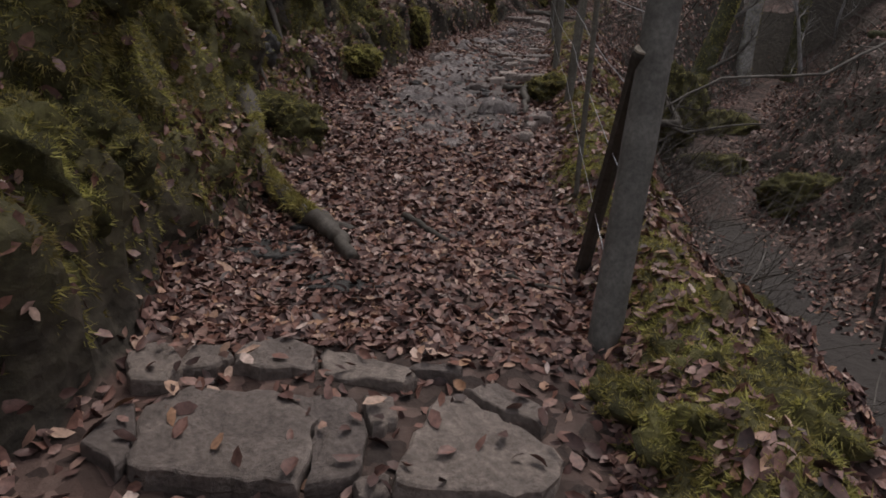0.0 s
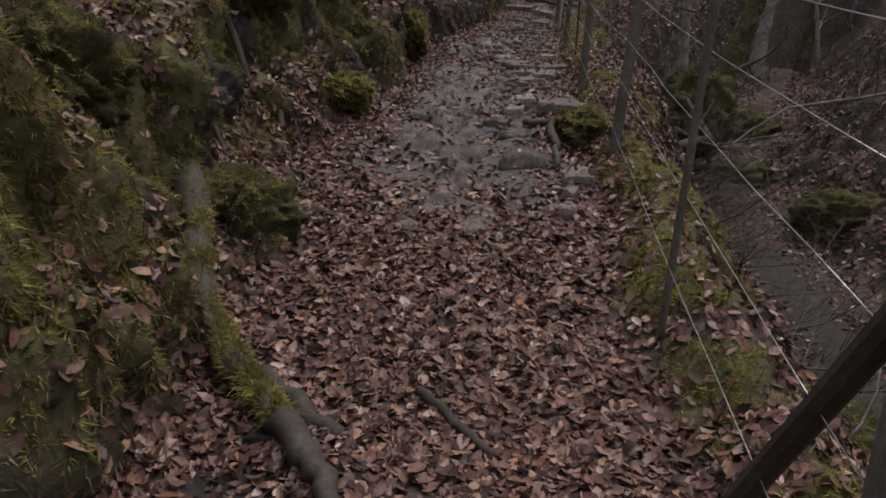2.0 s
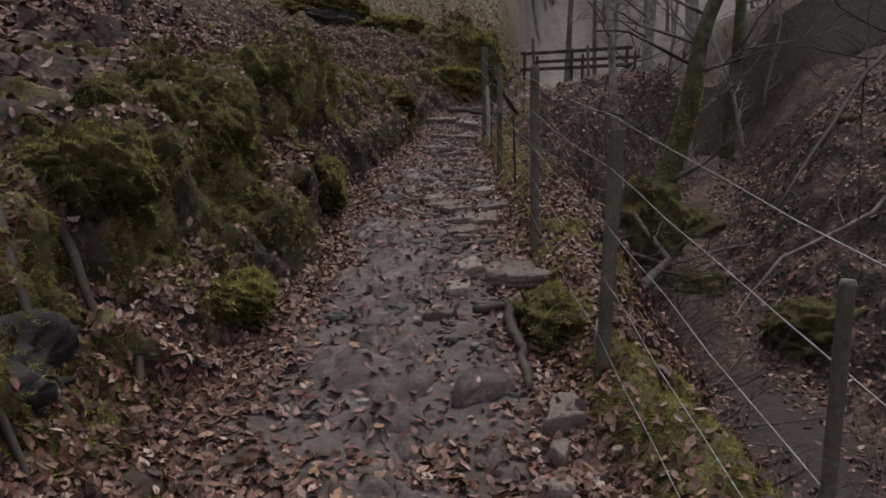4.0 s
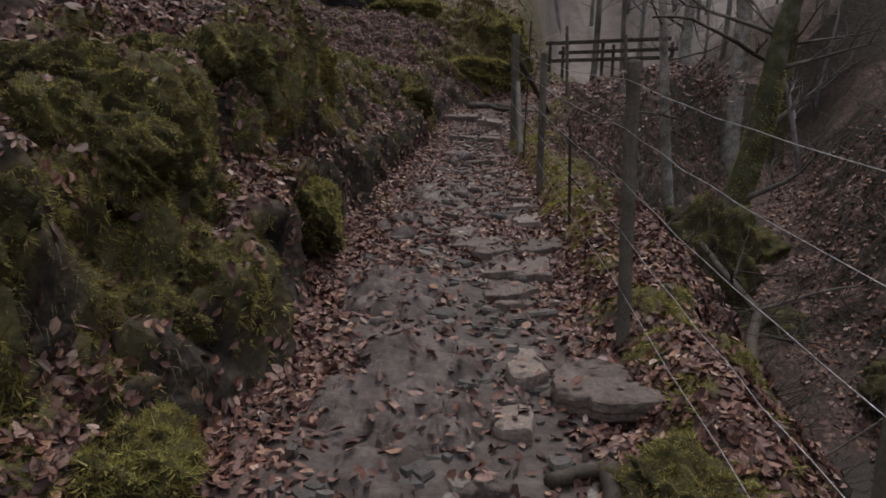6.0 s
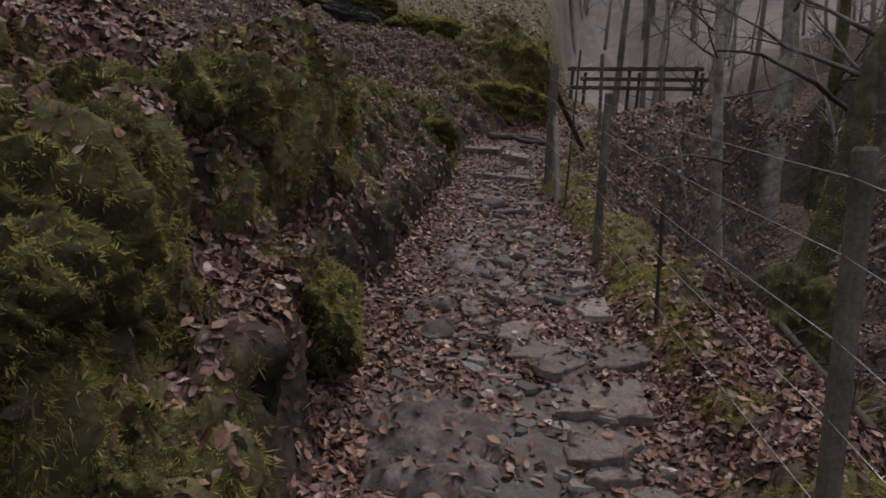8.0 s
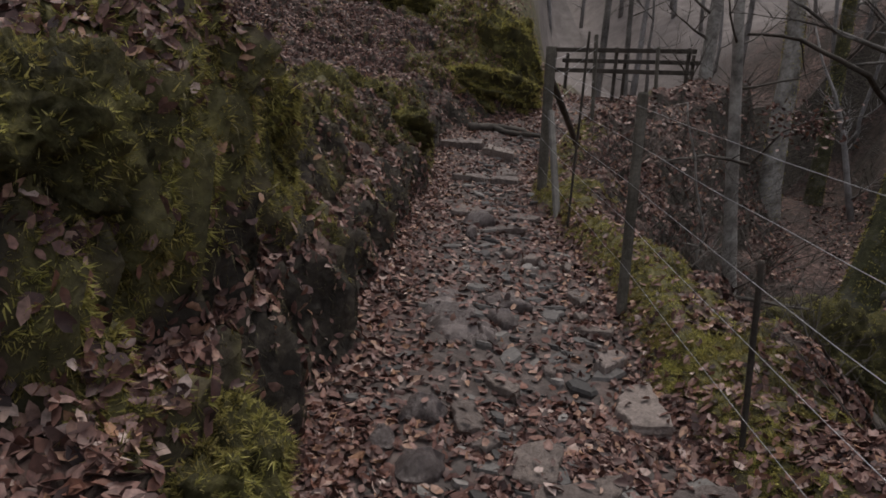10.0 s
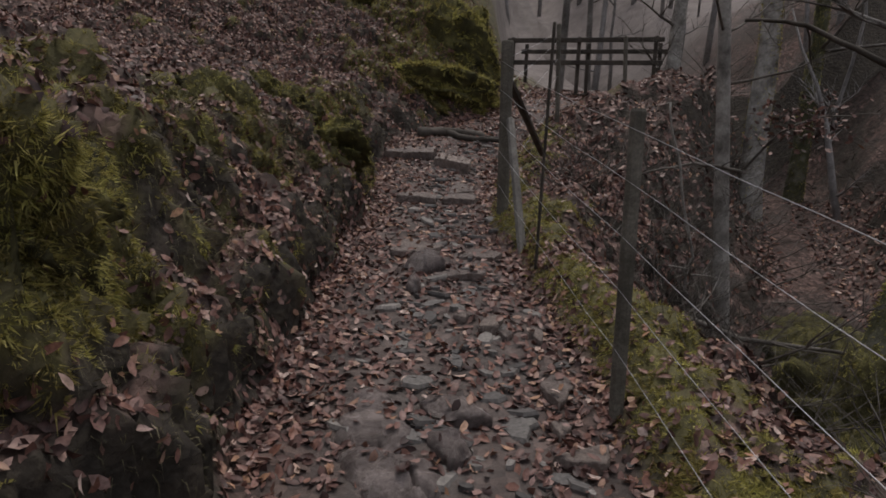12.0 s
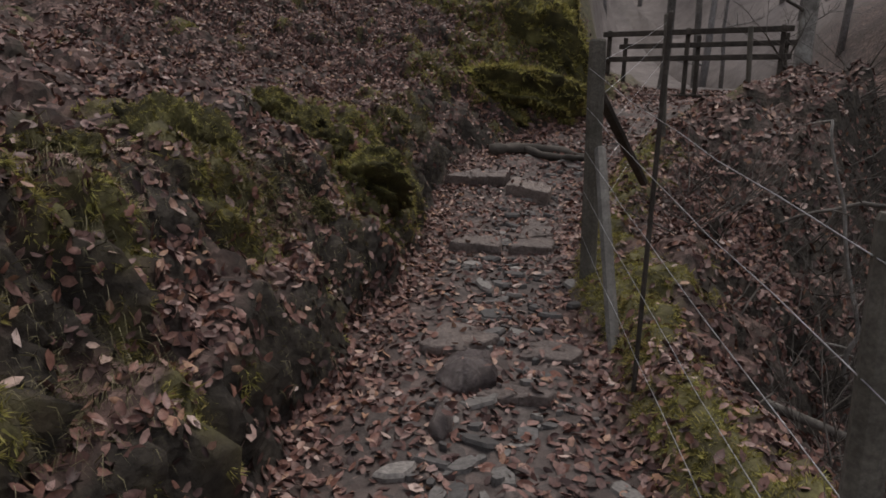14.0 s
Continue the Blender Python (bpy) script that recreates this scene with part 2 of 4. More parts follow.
DARK_WOOD = two_scale("dark_wet_wood", (0.040, 0.034, 0.028), (0.075, 0.064, 0.053), (0.12, 0.10, 0.085), 5.0, 60, 0.8, 0.5, 0.006)
BARK = two_scale("tree_bark", (0.075, 0.068, 0.062), (0.18, 0.166, 0.152), (0.30, 0.282, 0.262), 3.0, 30, 0.9, 0.8, 0.02)
BIRCH = two_scale("birch_bark", (0.11, 0.10, 0.09), (0.36, 0.34, 0.31), (0.54, 0.52, 0.48), 5.0, 22, 0.8, 0.4, 0.01)
MOSSY_BARK = two_scale("mossy_bark", (0.035, 0.033, 0.02), (0.10, 0.10, 0.05), (0.24, 0.225, 0.19), 4.5, 40, 0.95, 0.9, 0.02)
TWIG = two_scale("bare_twig", (0.06, 0.052, 0.045), (0.13, 0.115, 0.10), (0.22, 0.20, 0.18), 6.0, 60, 0.8, 0.2, 0.004)
ROOT = two_scale("worn_root", (0.045, 0.038, 0.032), (0.09, 0.076, 0.064), (0.15, 0.13, 0.11), 6.0, 60, 0.7, 0.5, 0.006)
WIRE, _n, _l, _b = node_mat("galvanised_wire", 0.35)
_b.inputs["Metallic"].default_value = 0.9
_l.new(ramp(_n, _l, noise_tex(_n, _l, 30), [(0.3, (0.30, 0.30, 0.31)), (0.7, (0.62, 0.62, 0.64))]), _b.inputs["Base Color"])

GROUND, _n, _l, _b = node_mat("woodland_ground", 0.85)
attr = {}
for key in ("moss", "rock", "wet", "steep", "far_haze"):
    attr[key] = _n.new("ShaderNodeAttribute")
    attr[key].attribute_name = key
grain = noise_tex(_n, _l, 26, 8, 0.7)
cells = _n.new("ShaderNodeTexVoronoi")
cells.inputs["Scale"].default_value = 21
_tc = _n.new("ShaderNodeTexCoord")
_l.new(_tc.outputs["Object"], cells.inputs["Vector"])
leafy = ramp(_n, _l, cells.outputs["Color"], [(0.15, (0.035, 0.022, 0.019)), (0.45, (0.08, 0.049, 0.041)), (0.7, (0.14, 0.090, 0.076)), (0.95, (0.23, 0.155, 0.132))])
soil = ramp(_n, _l, grain, [(0.3, (0.018, 0.014, 0.012)), (0.55, (0.050, 0.039, 0.034)), (0.75, (0.11, 0.088, 0.078))])
patch = ramp(_n, _l, noise_tex(_n, _l, 1.6, 5), [(0.40, (0.25, 0.25, 0.25)), (0.58, (1, 1, 1))])
c = blend(_n, _l, patch, soil, leafy)
mosscol = ramp(_n, _l, noise_tex(_n, _l, 9, 8, 0.75), [(0.28, (0.026, 0.023, 0.012)), (0.5, (0.095, 0.087, 0.036)), (0.72, (0.20, 0.185, 0.07))])
rockcol = ramp(_n, _l, noise_tex(_n, _l, 7, 9, 0.7), [(0.3, (0.055, 0.047, 0.043)), (0.5, (0.12, 0.105, 0.098)), (0.72, (0.21, 0.185, 0.172))])
earth = ramp(_n, _l, noise_tex(_n, _l, 12, 8, 0.75), [(0.3, (0.012, 0.010, 0.008)), (0.52, (0.040, 0.033, 0.026)), (0.75, (0.10, 0.085, 0.064))])
c = blend(_n, _l, attr["rock"].outputs["Fac"], c, rockcol)
c = blend(_n, _l, attr["steep"].outputs["Fac"], c, earth)
c = blend(_n, _l, attr["moss"].outputs["Fac"], c, mosscol)
c = blend(_n, _l, attr["wet"].outputs["Fac"], c, (0.052, 0.044, 0.040))
# pale grey haze painted into the ground colour of the far slope
far_haze = ramp(_n, _l, noise_tex(_n, _l, 1.3, 8, 0.7), [(0.3, (0.13, 0.112, 0.106)), (0.7, (0.27, 0.24, 0.228))])
c = blend(_n, _l, attr["far_haze"].outputs["Fac"], c, far_haze)
_l.new(c, _b.inputs["Base Color"])
bump(_n, _l, _b, blend(_n, _l, 0.5, grain, cells.outputs["Distance"]), 0.8, 0.03)


# ---------------------------------------------------------------- mesh helpers
def mesh_of(name, verts, faces, material, smooth_shade=True):
    me = bpy.data.meshes.new(name)
    if isinstance(faces, np.ndarray):
        k = faces.shape[1]
        me.vertices.add(len(verts))
        me.vertices.foreach_set("co", np.asarray(verts, np.float32).ravel())
        me.loops.add(faces.size)
        me.loops.foreach_set("vertex_index", faces.astype(np.int32).ravel())
        me.polygons.add(len(faces))
        me.polygons.foreach_set("loop_start", np.arange(0, faces.size, k, dtype=np.int32))
        me.update(calc_edges=True)
    else:
        me.from_pydata([tuple(v) for v in verts], [], faces)
        me.update()
    me.polygons.foreach_set("use_smooth", np.full(len(me.polygons), smooth_shade))
    me.materials.append(material)
    return me


def thing(name, me, label, category, group="", kind=""):
    return tagged(new(name, me), label, category, group, kind)


def part(name, me, parent, label=""):
    ob = new(name, me)
    ob.parent = parent
    return tagged(ob, label)


class Build:
    """Gathers tubes and shells for one mesh."""

    def __init__(self):
        self.v, self.f = [], []

    def tube(self, pts, radii, segs=8, rough=0.0, seed=0, square=False):
        pts = [Vector(p) for p in pts]
        rng = random.Random(seed)
        base = len(self.v)
        ref = None
        for i, p in enumerate(pts):
            along = (pts[min(i + 1, len(pts) - 1)] - pts[max(i - 1, 0)]).normalized()
            if ref is None:
                ref = along.orthogonal().normalized() if abs(along.z) < 0.9 else Vector((1, 0, 0))
            side = (ref - along * ref.dot(along)).normalized()
            other = along.cross(side)
            ref = side
            for k in range(segs):
                a = 2 * math.pi * k / segs + (math.pi / segs if square else 0)
                r = radii[i] * (1 + rough * (rng.random() - 0.5))
                q = p + (side * math.cos(a) + other * math.sin(a)) * r
                self.v.append(tuple(q))
        for i in range(len(pts) - 1):
            for k in range(segs):
                a, b = base + i * segs + k, base + i * segs + (k + 1) % segs
                self.f.append((a, b, b + segs, a + segs))
        self.f.append(tuple(base + k for k in reversed(range(segs))))
        self.f.append(tuple(base + (len(pts) - 1) * segs + k for k in range(segs)))
        return self

    def mesh(self, name, material, smooth_shade=True):
        return mesh_of(name, self.v, self.f, material, smooth_shade)


def bent(a, b, n, wobble, seed):
    """Points from a to b with a natural wander."""
    rng = random.Random(seed)
    a, b = Vector(a), Vector(b)
    off, out = Vector((0, 0, 0)), []
    for i in range(n + 1):
        t = i / n
        if 0 < i < n:
            off = off + Vector((rng.uniform(-1, 1), rng.uniform(-1, 1), rng.uniform(-1, 1))) * wobble
        out.append(a.lerp(b, t) + off * math.sin(math.pi * min(t, 0.85)))
    return out


# ---------------------------------------------------------------- ground
def spread(lo, hi, step, reach, grow=1.16):
    out, s = list(np.arange(lo, hi, step)), step
    up, dn = [hi], [lo]
    while up[-1] < reach:
        s *= grow
        up.append(up[-1] + s)
        dn.append(dn[-1] - s)
    return np.array(sorted(set(dn[1:] + out + up)))


XS, YS = spread(-2.6, 8.0, 0.05, 160), spread(0.2, 19.5, 0.045, 220)
XS = np.array(sorted(list(XS[(XS < -2.58) | (XS > 2.42)]) + list(np.arange(-2.56, 2.42, 0.026))))
GX, GY = np.meshgrid(XS, YS)
GZ = land(GX, GY)
nx, ny = len(XS), len(YS)
idx = np.arange(nx * ny).reshape(ny, nx)
quads = np.stack([idx[:-1, :-1], idx[:-1, 1:], idx[1:, 1:], idx[1:, :-1]], -1).reshape(-1, 4)
gm_ = np.interp(GY, GULLY[:, 0], GULLY[:, 1])
dzy, dzx = np.gradient(GZ, YS, XS)
NZ = 1 / np.sqrt(1 + dzx ** 2 + dzy ** 2)
MOSSY = moss_at(GX, GY, NZ)


def grid_normal(p):
    n = np.cross(np.gradient(p, axis=1), np.gradient(p, axis=0))
    return n / np.maximum(np.linalg.norm(n, axis=-1, keepdims=True), 1e-12)


# the banks swell into knobs and cushions, square to their own slope
POS = np.stack([GX + overhang(GX, GY), GY, GZ], -1)
OUT = grid_normal(POS)
DL = edges(GY)[0] - GX
KNOBBY = smooth(0.0, 0.12, DL) * (1 - smooth(2.2, 3.5, DL) * (GY < 16)) * (1 - smooth(20, 30, GY)) + 0.6 * smooth(0.15, 0.5, GX - edges(GY)[1]) * (1 - smooth(3, 5, GX))
KNOBBY = KNOBBY * (0.25 + 0.75 * np.clip(MOSSY + 1.6 * (1 - NZ), 0, 1))
U1, V1 = GX * 2.2 + GZ * 2.6, GY * 3.0 + GZ * 1.1
knobs = 0.15 * (fbm(U1 * 1.5, V1 * 1.5, 101, 2) - 0.5) + 0.14 * (np.abs(2 * vnoise(U1 * 3.1, V1 * 3.1, 104) - 1) ** 0.7 - 0.55) * -1 + 0.06 * (vnoise(U1 * 7.5, V1 * 7.5, 107) - 0.5)
POS = POS + OUT * (KNOBBY * knobs)[..., None]
OUT = grid_normal(POS)
ground_me = mesh_of("ground", POS.reshape(-1, 3), quads, GROUND)
# the mask from y 21 on, to the right, sets where distance haze is painted
masks = {"moss": MOSSY * 0.9, "far_haze": smooth(21, 29, GY) * smooth(2, 6, GX - 0.2 * (GY - 20)) * 0.9, "rock": rocky_at(GX, GY) * 0.9,
         "steep": (1 - smooth(0.50, 0.74, NZ)) * (1 - 0.7 * MOSSY),
         "wet": (1 - smooth(0.35, 0.7, np.abs(GX - gm_))) * (GY < 9)}
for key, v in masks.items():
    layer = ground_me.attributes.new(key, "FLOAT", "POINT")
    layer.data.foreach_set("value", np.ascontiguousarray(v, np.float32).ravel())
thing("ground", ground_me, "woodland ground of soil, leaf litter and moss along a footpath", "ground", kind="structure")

rng = np.random.RandomState(5)


def sample(grid, x, y):
    """Reads a field laid on the ground's grid."""
    i = np.clip(np.searchsorted(XS, x) - 1, 0, nx - 2)
    j = np.clip(np.searchsorted(YS, y) - 1, 0, ny - 2)
    u, v = (x - XS[i]) / (XS[i + 1] - XS[i]), (y - YS[j]) / (YS[j + 1] - YS[j])
    return (grid[j, i] * (1 - u) + grid[j, i + 1] * u) * (1 - v) + (grid[j + 1, i] * (1 - u) + grid[j + 1, i + 1] * u) * v


def on_land(n, x0, x1, y0, y1, keep, steep=3.0):
    """Random places on the ground, thinned by the field keep, as dense on slopes as on the flat."""
    n = int(n * steep)
    x, y = rng.uniform(x0, x1, n), rng.uniform(y0, y1, n)
    ok = rng.rand(n) < sample(keep, x, y) * np.minimum(1 / sample(NZ, x, y), steep) / steep
    x, y = x[ok], y[ok]
    pos, nrm = (np.stack([sample(g[..., k], x, y) for k in range(3)], -1) for g in (POS, OUT))
    return pos, nrm / np.linalg.norm(nrm, axis=1, keepdims=True)


def frames_for(nrm, tilt):
    """Random tangent frames about the normals, tilted at random."""
    n = len(nrm)
    w = nrm + tilt * rng.normal(size=(n, 3))
    w /= np.linalg.norm(w, axis=1, keepdims=True)
    a = rng.normal(size=(n, 3))
    u = a - w * (a * w).sum(1, keepdims=True)
    u /= np.linalg.norm(u, axis=1, keepdims=True)
    return u, np.cross(w, u), w


# ---------------------------------------------------------------- leaf litter
LEAF_SHAPE = np.array([(-1.0, 0, 0.0), (-0.45, 0.52, 0.16), (0.35, 0.48, 0.14), (1.0, 0.0, 0.05), (0.35, -0.48, 0.14), (-0.45, -0.52, 0.16), (-0.1, 0, 0.0)])
LEAF_FACES = np.array([(0, 6, 1), (1, 6, 2), (2, 6, 3), (3, 6, 4), (4, 6, 5), (5, 6, 0)])


def leaf_mesh(name, pts, nrm, size, tilt=0.5, lift=0.01):
    n = len(pts)
    u, v, w = frames_for(nrm, tilt)
    s = size * rng.uniform(0.65, 1.25, (n, 1, 1))
    shape = np.repeat(LEAF_SHAPE[None], n, 0)
    shape[:, :, 2] *= rng.uniform(-1.4, 2.2, (n, 1))
    shape[:, :, 2] += (shape[:, :, 0] ** 2) * rng.uniform(-0.25, 0.35, (n, 1))
    shape[:, :, 1] *= rng.uniform(0.7, 1.1, (n, 1))
    shape = shape * s
    p = pts[:, None] + shape[:, :, :1] * u[:, None] + shape[:, :, 1:2] * v[:, None] + (shape[:, :, 2:] + lift) * w[:, None]
    f = (LEAF_FACES[None] + 7 * np.arange(n)[:, None, None]).reshape(-1, 3)
    return mesh_of(name, p.reshape(-1, 3), f, LEAF)


def leaf_keep(x, y, m, flat):
    xl, xr = edges(y)
    d, e = xl - x, x - xr
    on_path = (d < 0) & (e < 0)
    path = np.clip(1.0 - 0.9 * rocky_at(x, y), 0, 1) * (1 - 0.88 * smooth(1.15, 1.25, y) * (1 - smooth(1.8, 1.95, y)))
    patches = smooth(0.32, 0.55, fbm(x * 1.1, y * 1.1, 81, 3))
    bank = np.clip(0.3 + patches, 0, 1) * (1 - np.where(d > 0, 0.4, 0.75) * m) * (0.22 + 0.78 * smooth(0.22, 0.60, flat)) * np.where(d > 0, 1 + 0.3 * (1 - smooth(0.05, 0.3, d)), 1)
    gully = smooth(0.1, 0.4, np.abs(x - np.interp(y, GULLY[:, 0], GULLY[:, 1])))
    return np.where(on_path, path, bank * np.where(e > 0, gully, 1))


LEAFY = leaf_keep(GX, GY, MOSSY, NZ)
pts, nrm = on_land(88000, -1.6, 2.2, 0.8, 9, LEAFY, 1.6)
thing("leaf_litter", leaf_mesh("leaf_litter", pts, nrm, 0.028), "fallen brown beech leaves covering the path and banks", "leaves", kind="stuff")
pts, nrm = on_land(95000, -2.6, 3.6, 8, 19, LEAFY, 1.6)
thing("leaf_litter", leaf_mesh("leaf_litter", pts, nrm, 0.027), "fallen brown beech leaves on the upper path and slope", "leaves", kind="stuff")
pts, nrm = on_land(95000, -6, 9, 1, 24, LEAFY * ((GX < -1.6) | (GX > 2.2)), 1.5)
thing("leaf_litter", leaf_mesh("leaf_litter", pts, nrm, 0.042), "fallen brown leaves scattered over the wooded slopes", "leaves", kind="stuff")


pts, nrm = on_land(30000, -7, 5, 19, 29, LEAFY, 1.4)
thing("leaf_litter", leaf_mesh("leaf_litter", pts, nrm, 0.045), "fallen brown leaves on the hillside above the bend", "leaves", kind="stuff")


# ---------------------------------------------------------------- moss
def frond_mesh(name, pts, nrm, length, width, material, tilt=0.55, droop=0.3):
    """Short curved blades, two triangles each."""
    n = len(pts)
    u, v, w = frames_for(nrm, tilt)
    ln = length * rng.uniform(0.5, 1.3, (n, 1))
    wd = width * rng.uniform(0.6, 1.3, (n, 1))
    b0, b1 = pts - u * wd - w * 0.01, pts + u * wd - w * 0.01
    mid = pts + w * ln * 0.6 + v * ln * 0.12
    tip = pts + w * ln + v * ln * 0.5 - np.array([0, 0, 1]) * ln * droop
    p = np.stack([b0, b1, mid + u * wd * 0.8, mid - u * wd * 0.8, tip], 1).reshape(-1, 3)
    k = 5 * np.arange(n)[:, None]
    f = np.concatenate([k + [0, 1, 2], k + [0, 2, 3], k + [3, 2, 4]], 0)
    return mesh_of(name, p, f, material)


def clump_mesh(name, pts, nrm, length, width, material, shoots=12, droop=0.35):
    """Cushions of moss: shoots that splay from many small centres, one sliver each."""
    n = len(pts)
    u, v, w = frames_for(nrm, 0.35)
    size = rng.uniform(0.45, 1.25, (n, 1, 1)) * length
    off = rng.normal(size=(n, shoots, 2)) * 0.5
    side = off[:, :, :1] * u[:, None] + off[:, :, 1:] * v[:, None]
    way = w[:, None] + side * 1.1 + 0.15 * rng.normal(size=(n, shoots, 3)) - np.array([0, 0, droop])
    base = pts[:, None] + side * size * 0.55 - w[:, None] * 0.004
    tip = base + way * size * rng.uniform(0.6, 1.15, (n, shoots, 1))
    turn = rng.normal(size=(n, shoots, 3))
    across = np.cross(way, turn)
    across *= width / np.maximum(np.linalg.norm(across, axis=-1, keepdims=True), 1e-9) * rng.uniform(0.6, 1.4, (n, shoots, 1))
    p = np.stack([base - across, base + across, tip], 2).reshape(-1, 3)
    return mesh_of(name, p, np.arange(len(p)).reshape(-1, 3), material)


pts, nrm = on_land(95000, -2.0, 2.0, 0.9, 9.5, MOSSY ** 1.2)
thing("moss", clump_mesh("moss", pts, nrm, 0.024, 0.0026, MOSS), "thick green moss growing on the banks beside the path", "moss", kind="stuff")
pts, nrm = on_land(75000, -1.8, 3.6, 9.0, 19.5, MOSSY ** 1.2)
thing("moss", clump_mesh("moss", pts, nrm, 0.028, 0.0034, MOSS), "green moss and short turf on the upper banks", "moss", kind="stuff")

# dry grass hanging over the edge of the bank
TUFTS = 0.9 * smooth(0.2, 0.35, DL) * (1 - smooth(0.75, 1.1, DL)) * smooth(0.42, 0.58, fbm(GX * 1.2, GY * 1.2, 91, 2))
pts, nrm = on_land(42000, -1.0, 1.1, 10.4, 15.5, TUFTS)
thing("grass", frond_mesh("grass", pts, nrm + np.array([0.6, -0.2, 0]), 0.075, 0.0013, GRASS, 0.4, 1.0), "dry straggling grass hanging over the bank edge", "grass", kind="stuff")
SHAG = smooth(0.03, 0.15, DL) * (1 - smooth(1.0, 1.4, DL)) * (0.12 + 0.88 * (1 - smooth(0.45, 0.75, NZ))) * smooth(0.38, 0.55, fbm(GX * 2.4, GY * 2.4, 95, 2))
pts, nrm = on_land(90000, -2.0, 1.2, 1.0, 15.6, SHAG)
thing("grass", frond_mesh("grass", pts, nrm, 0.042, 0.0011, GRASS, 0.45, 1.0), "matted dead grass and rootlets hanging down the bank", "grass", kind="stuff")



# ---------------------------------------------------------------- stones
def flag_mesh(name, corners, h, seed, material, worn=0.02, relief=0.012):
    """A broken stone on a cornered outline: chipped edges, worn rim, rough tilted top, layered sides."""
    r_ = random.Random(seed)
    ring, k = [], len(corners)
    for i in range(k):
        a, b = Vector((*corners[i], 0)), Vector((*corners[(i + 1) % k], 0))
        per = max(3, int((b - a).length / 0.035))
        for j in range(per):
            p = a.lerp(b, (j + (0.25 if j == 0 else 0.0)) / per)
            chip_ = 0.010 if j else 0.004
            ring.append((p.x + r_.uniform(-chip_, chip_), p.y + r_.uniform(-chip_, chip_)))
    m, v, f = len(ring), [], []
    size = max(max(abs(x), abs(y)) for x, y in ring)
    tx, ty = r_.uniform(-0.07, 0.07), r_.uniform(-0.07, 0.07)
    w = min(worn / max(size, 0.05), 0.6)
    levels = [(0.90, -h), (1.0, -h * 0.75), (0.985, -h * 0.5), (1.0, -h * 0.42), (0.985, -min(0.4 * h, worn)), (1 - 0.4 * w, -0.25 * min(worn, h)), (1 - w, 0.0), ((1 - w) * 0.72, 0.0), ((1 - w) * 0.38, 0.0)]
    for lv, (s_, z) in enumerate(levels):
        for x, y in ring:
            q = s_ * (1 + (r_.uniform(-0.02, 0.02) if lv < 5 else 0))
            px, py = x * q, y * q
            rough = relief * (noise.noise((px * 9 + seed, py * 9, 0.3)) + 0.5 * noise.noise((px * 26, py * 26 + seed, 1.3))) if lv > 3 else 0
            v.append((px, py, z + rough + px * tx + py * ty))
    v.append((0, 0, relief * noise.noise((seed, 0, 0.3))))
    for L in range(len(levels) - 1):
        for i in range(m):
            a, b = L * m + i, L * m + (i + 1) % m
            f.append((a, b, b + m, a + m))
    last = (len(levels) - 1) * m
    f += [(last + i, last + (i + 1) % m, len(v) - 1) for i in range(m)]
    f.append(tuple(reversed(range(m))))
    area = sum(ring[i][0] * ring[(i + 1) % m][1] - ring[(i + 1) % m][0] * ring[i][1] for i in range(m))
    if area < 0:
        f = [tuple(reversed(q)) for q in f]
    return mesh_of(name, v, f, material, worn > 0.04)


stone_count = 0


def lay(name, x, y, corners, h, up, material, label, category, group, worn, relief):
    """Beds a stone so that its top stands up above the ground round it, along the slope of the path."""
    global stone_count
    stone_count += 1
    ob = thing(name, flag_mesh(name, corners, h, 100 + stone_count, material, worn, relief), label, category, group)
    slope = float(land(x, y + 0.25, False) - land(x, y - 0.25, False)) / 0.5
    bed = sum(float(land(x + cx_, y + cy_)) for cx_, cy_ in corners + [(0, 0)]) / (len(corners) + 1)
    ob.matrix_world = pose(x, y, bed + up, math.degrees(math.atan(slope)) * 0.7, 0, 0)
    for _ in range(int(3 + 90 * size_of(corners))):
        a, b = random.Random(stone_count * 31 + _).random(), random.Random(stone_count * 17 + _).random()
        k = _ % len(corners)
        p, q = corners[k], corners[(k + 1) % len(corners)]
        lx, ly = (p[0] * a + q[0] * (1 - a)) * b ** 0.4, (p[1] * a + q[1] * (1 - a)) * b ** 0.4
        on_stone.append(tuple(ob.matrix_world @ Vector((lx, ly, 0.006))))
    return ob


def size_of(corners):
    return abs(sum(p[0] * q[1] - q[0] * p[1] for p, q in zip(corners, corners[1:] + corners[:1]))) / 2


on_stone = []


def paving(x, y, corners, h, up):
    lay("paving_slab", x, y, corners, h, up, STONE, "rough grey stone slab set in the trodden path", "stone slab", "slabs at the foot of the path", 0.015, 0.012)


def flagstone(x, y, corners, h, up):
    lay("path_slab", x, y, corners, h, up, STONE, "flat grey flagstone worn by feet on the path", "stone slab", "flagstones along the path", 0.018, 0.014)


def loose_stone(x, y, corners, h, up):
    lay("path_stone", x, y, corners, h, up + 0.015, PALE_STONE, "pale angular stone lying loose on the path edge", "stone", "loose stones on the path", 0.02, 0.014)


def step_stone(x, y, corners, h, up):
    lay("stone_step", x, y, corners, h, up, STONE, "rough stone laid across the path as a step", "step", "steps up the path", 0.02, 0.014)


def dark_rock(x, y, corners, h, up):
    lay("rock", x, y, corners, h, up, WET_ROCK, "dark damp angular rock set in the path", "rock", "dark rocks in the path", 0.085, 0.04)


def shale(x, y, corners, h, up):
    lay("shale_slab", x, y, corners, h, up, DARK_ROCK, "black damp shale slab showing through the leaves", "stone slab", "shale under the root", 0.012, 0.012)


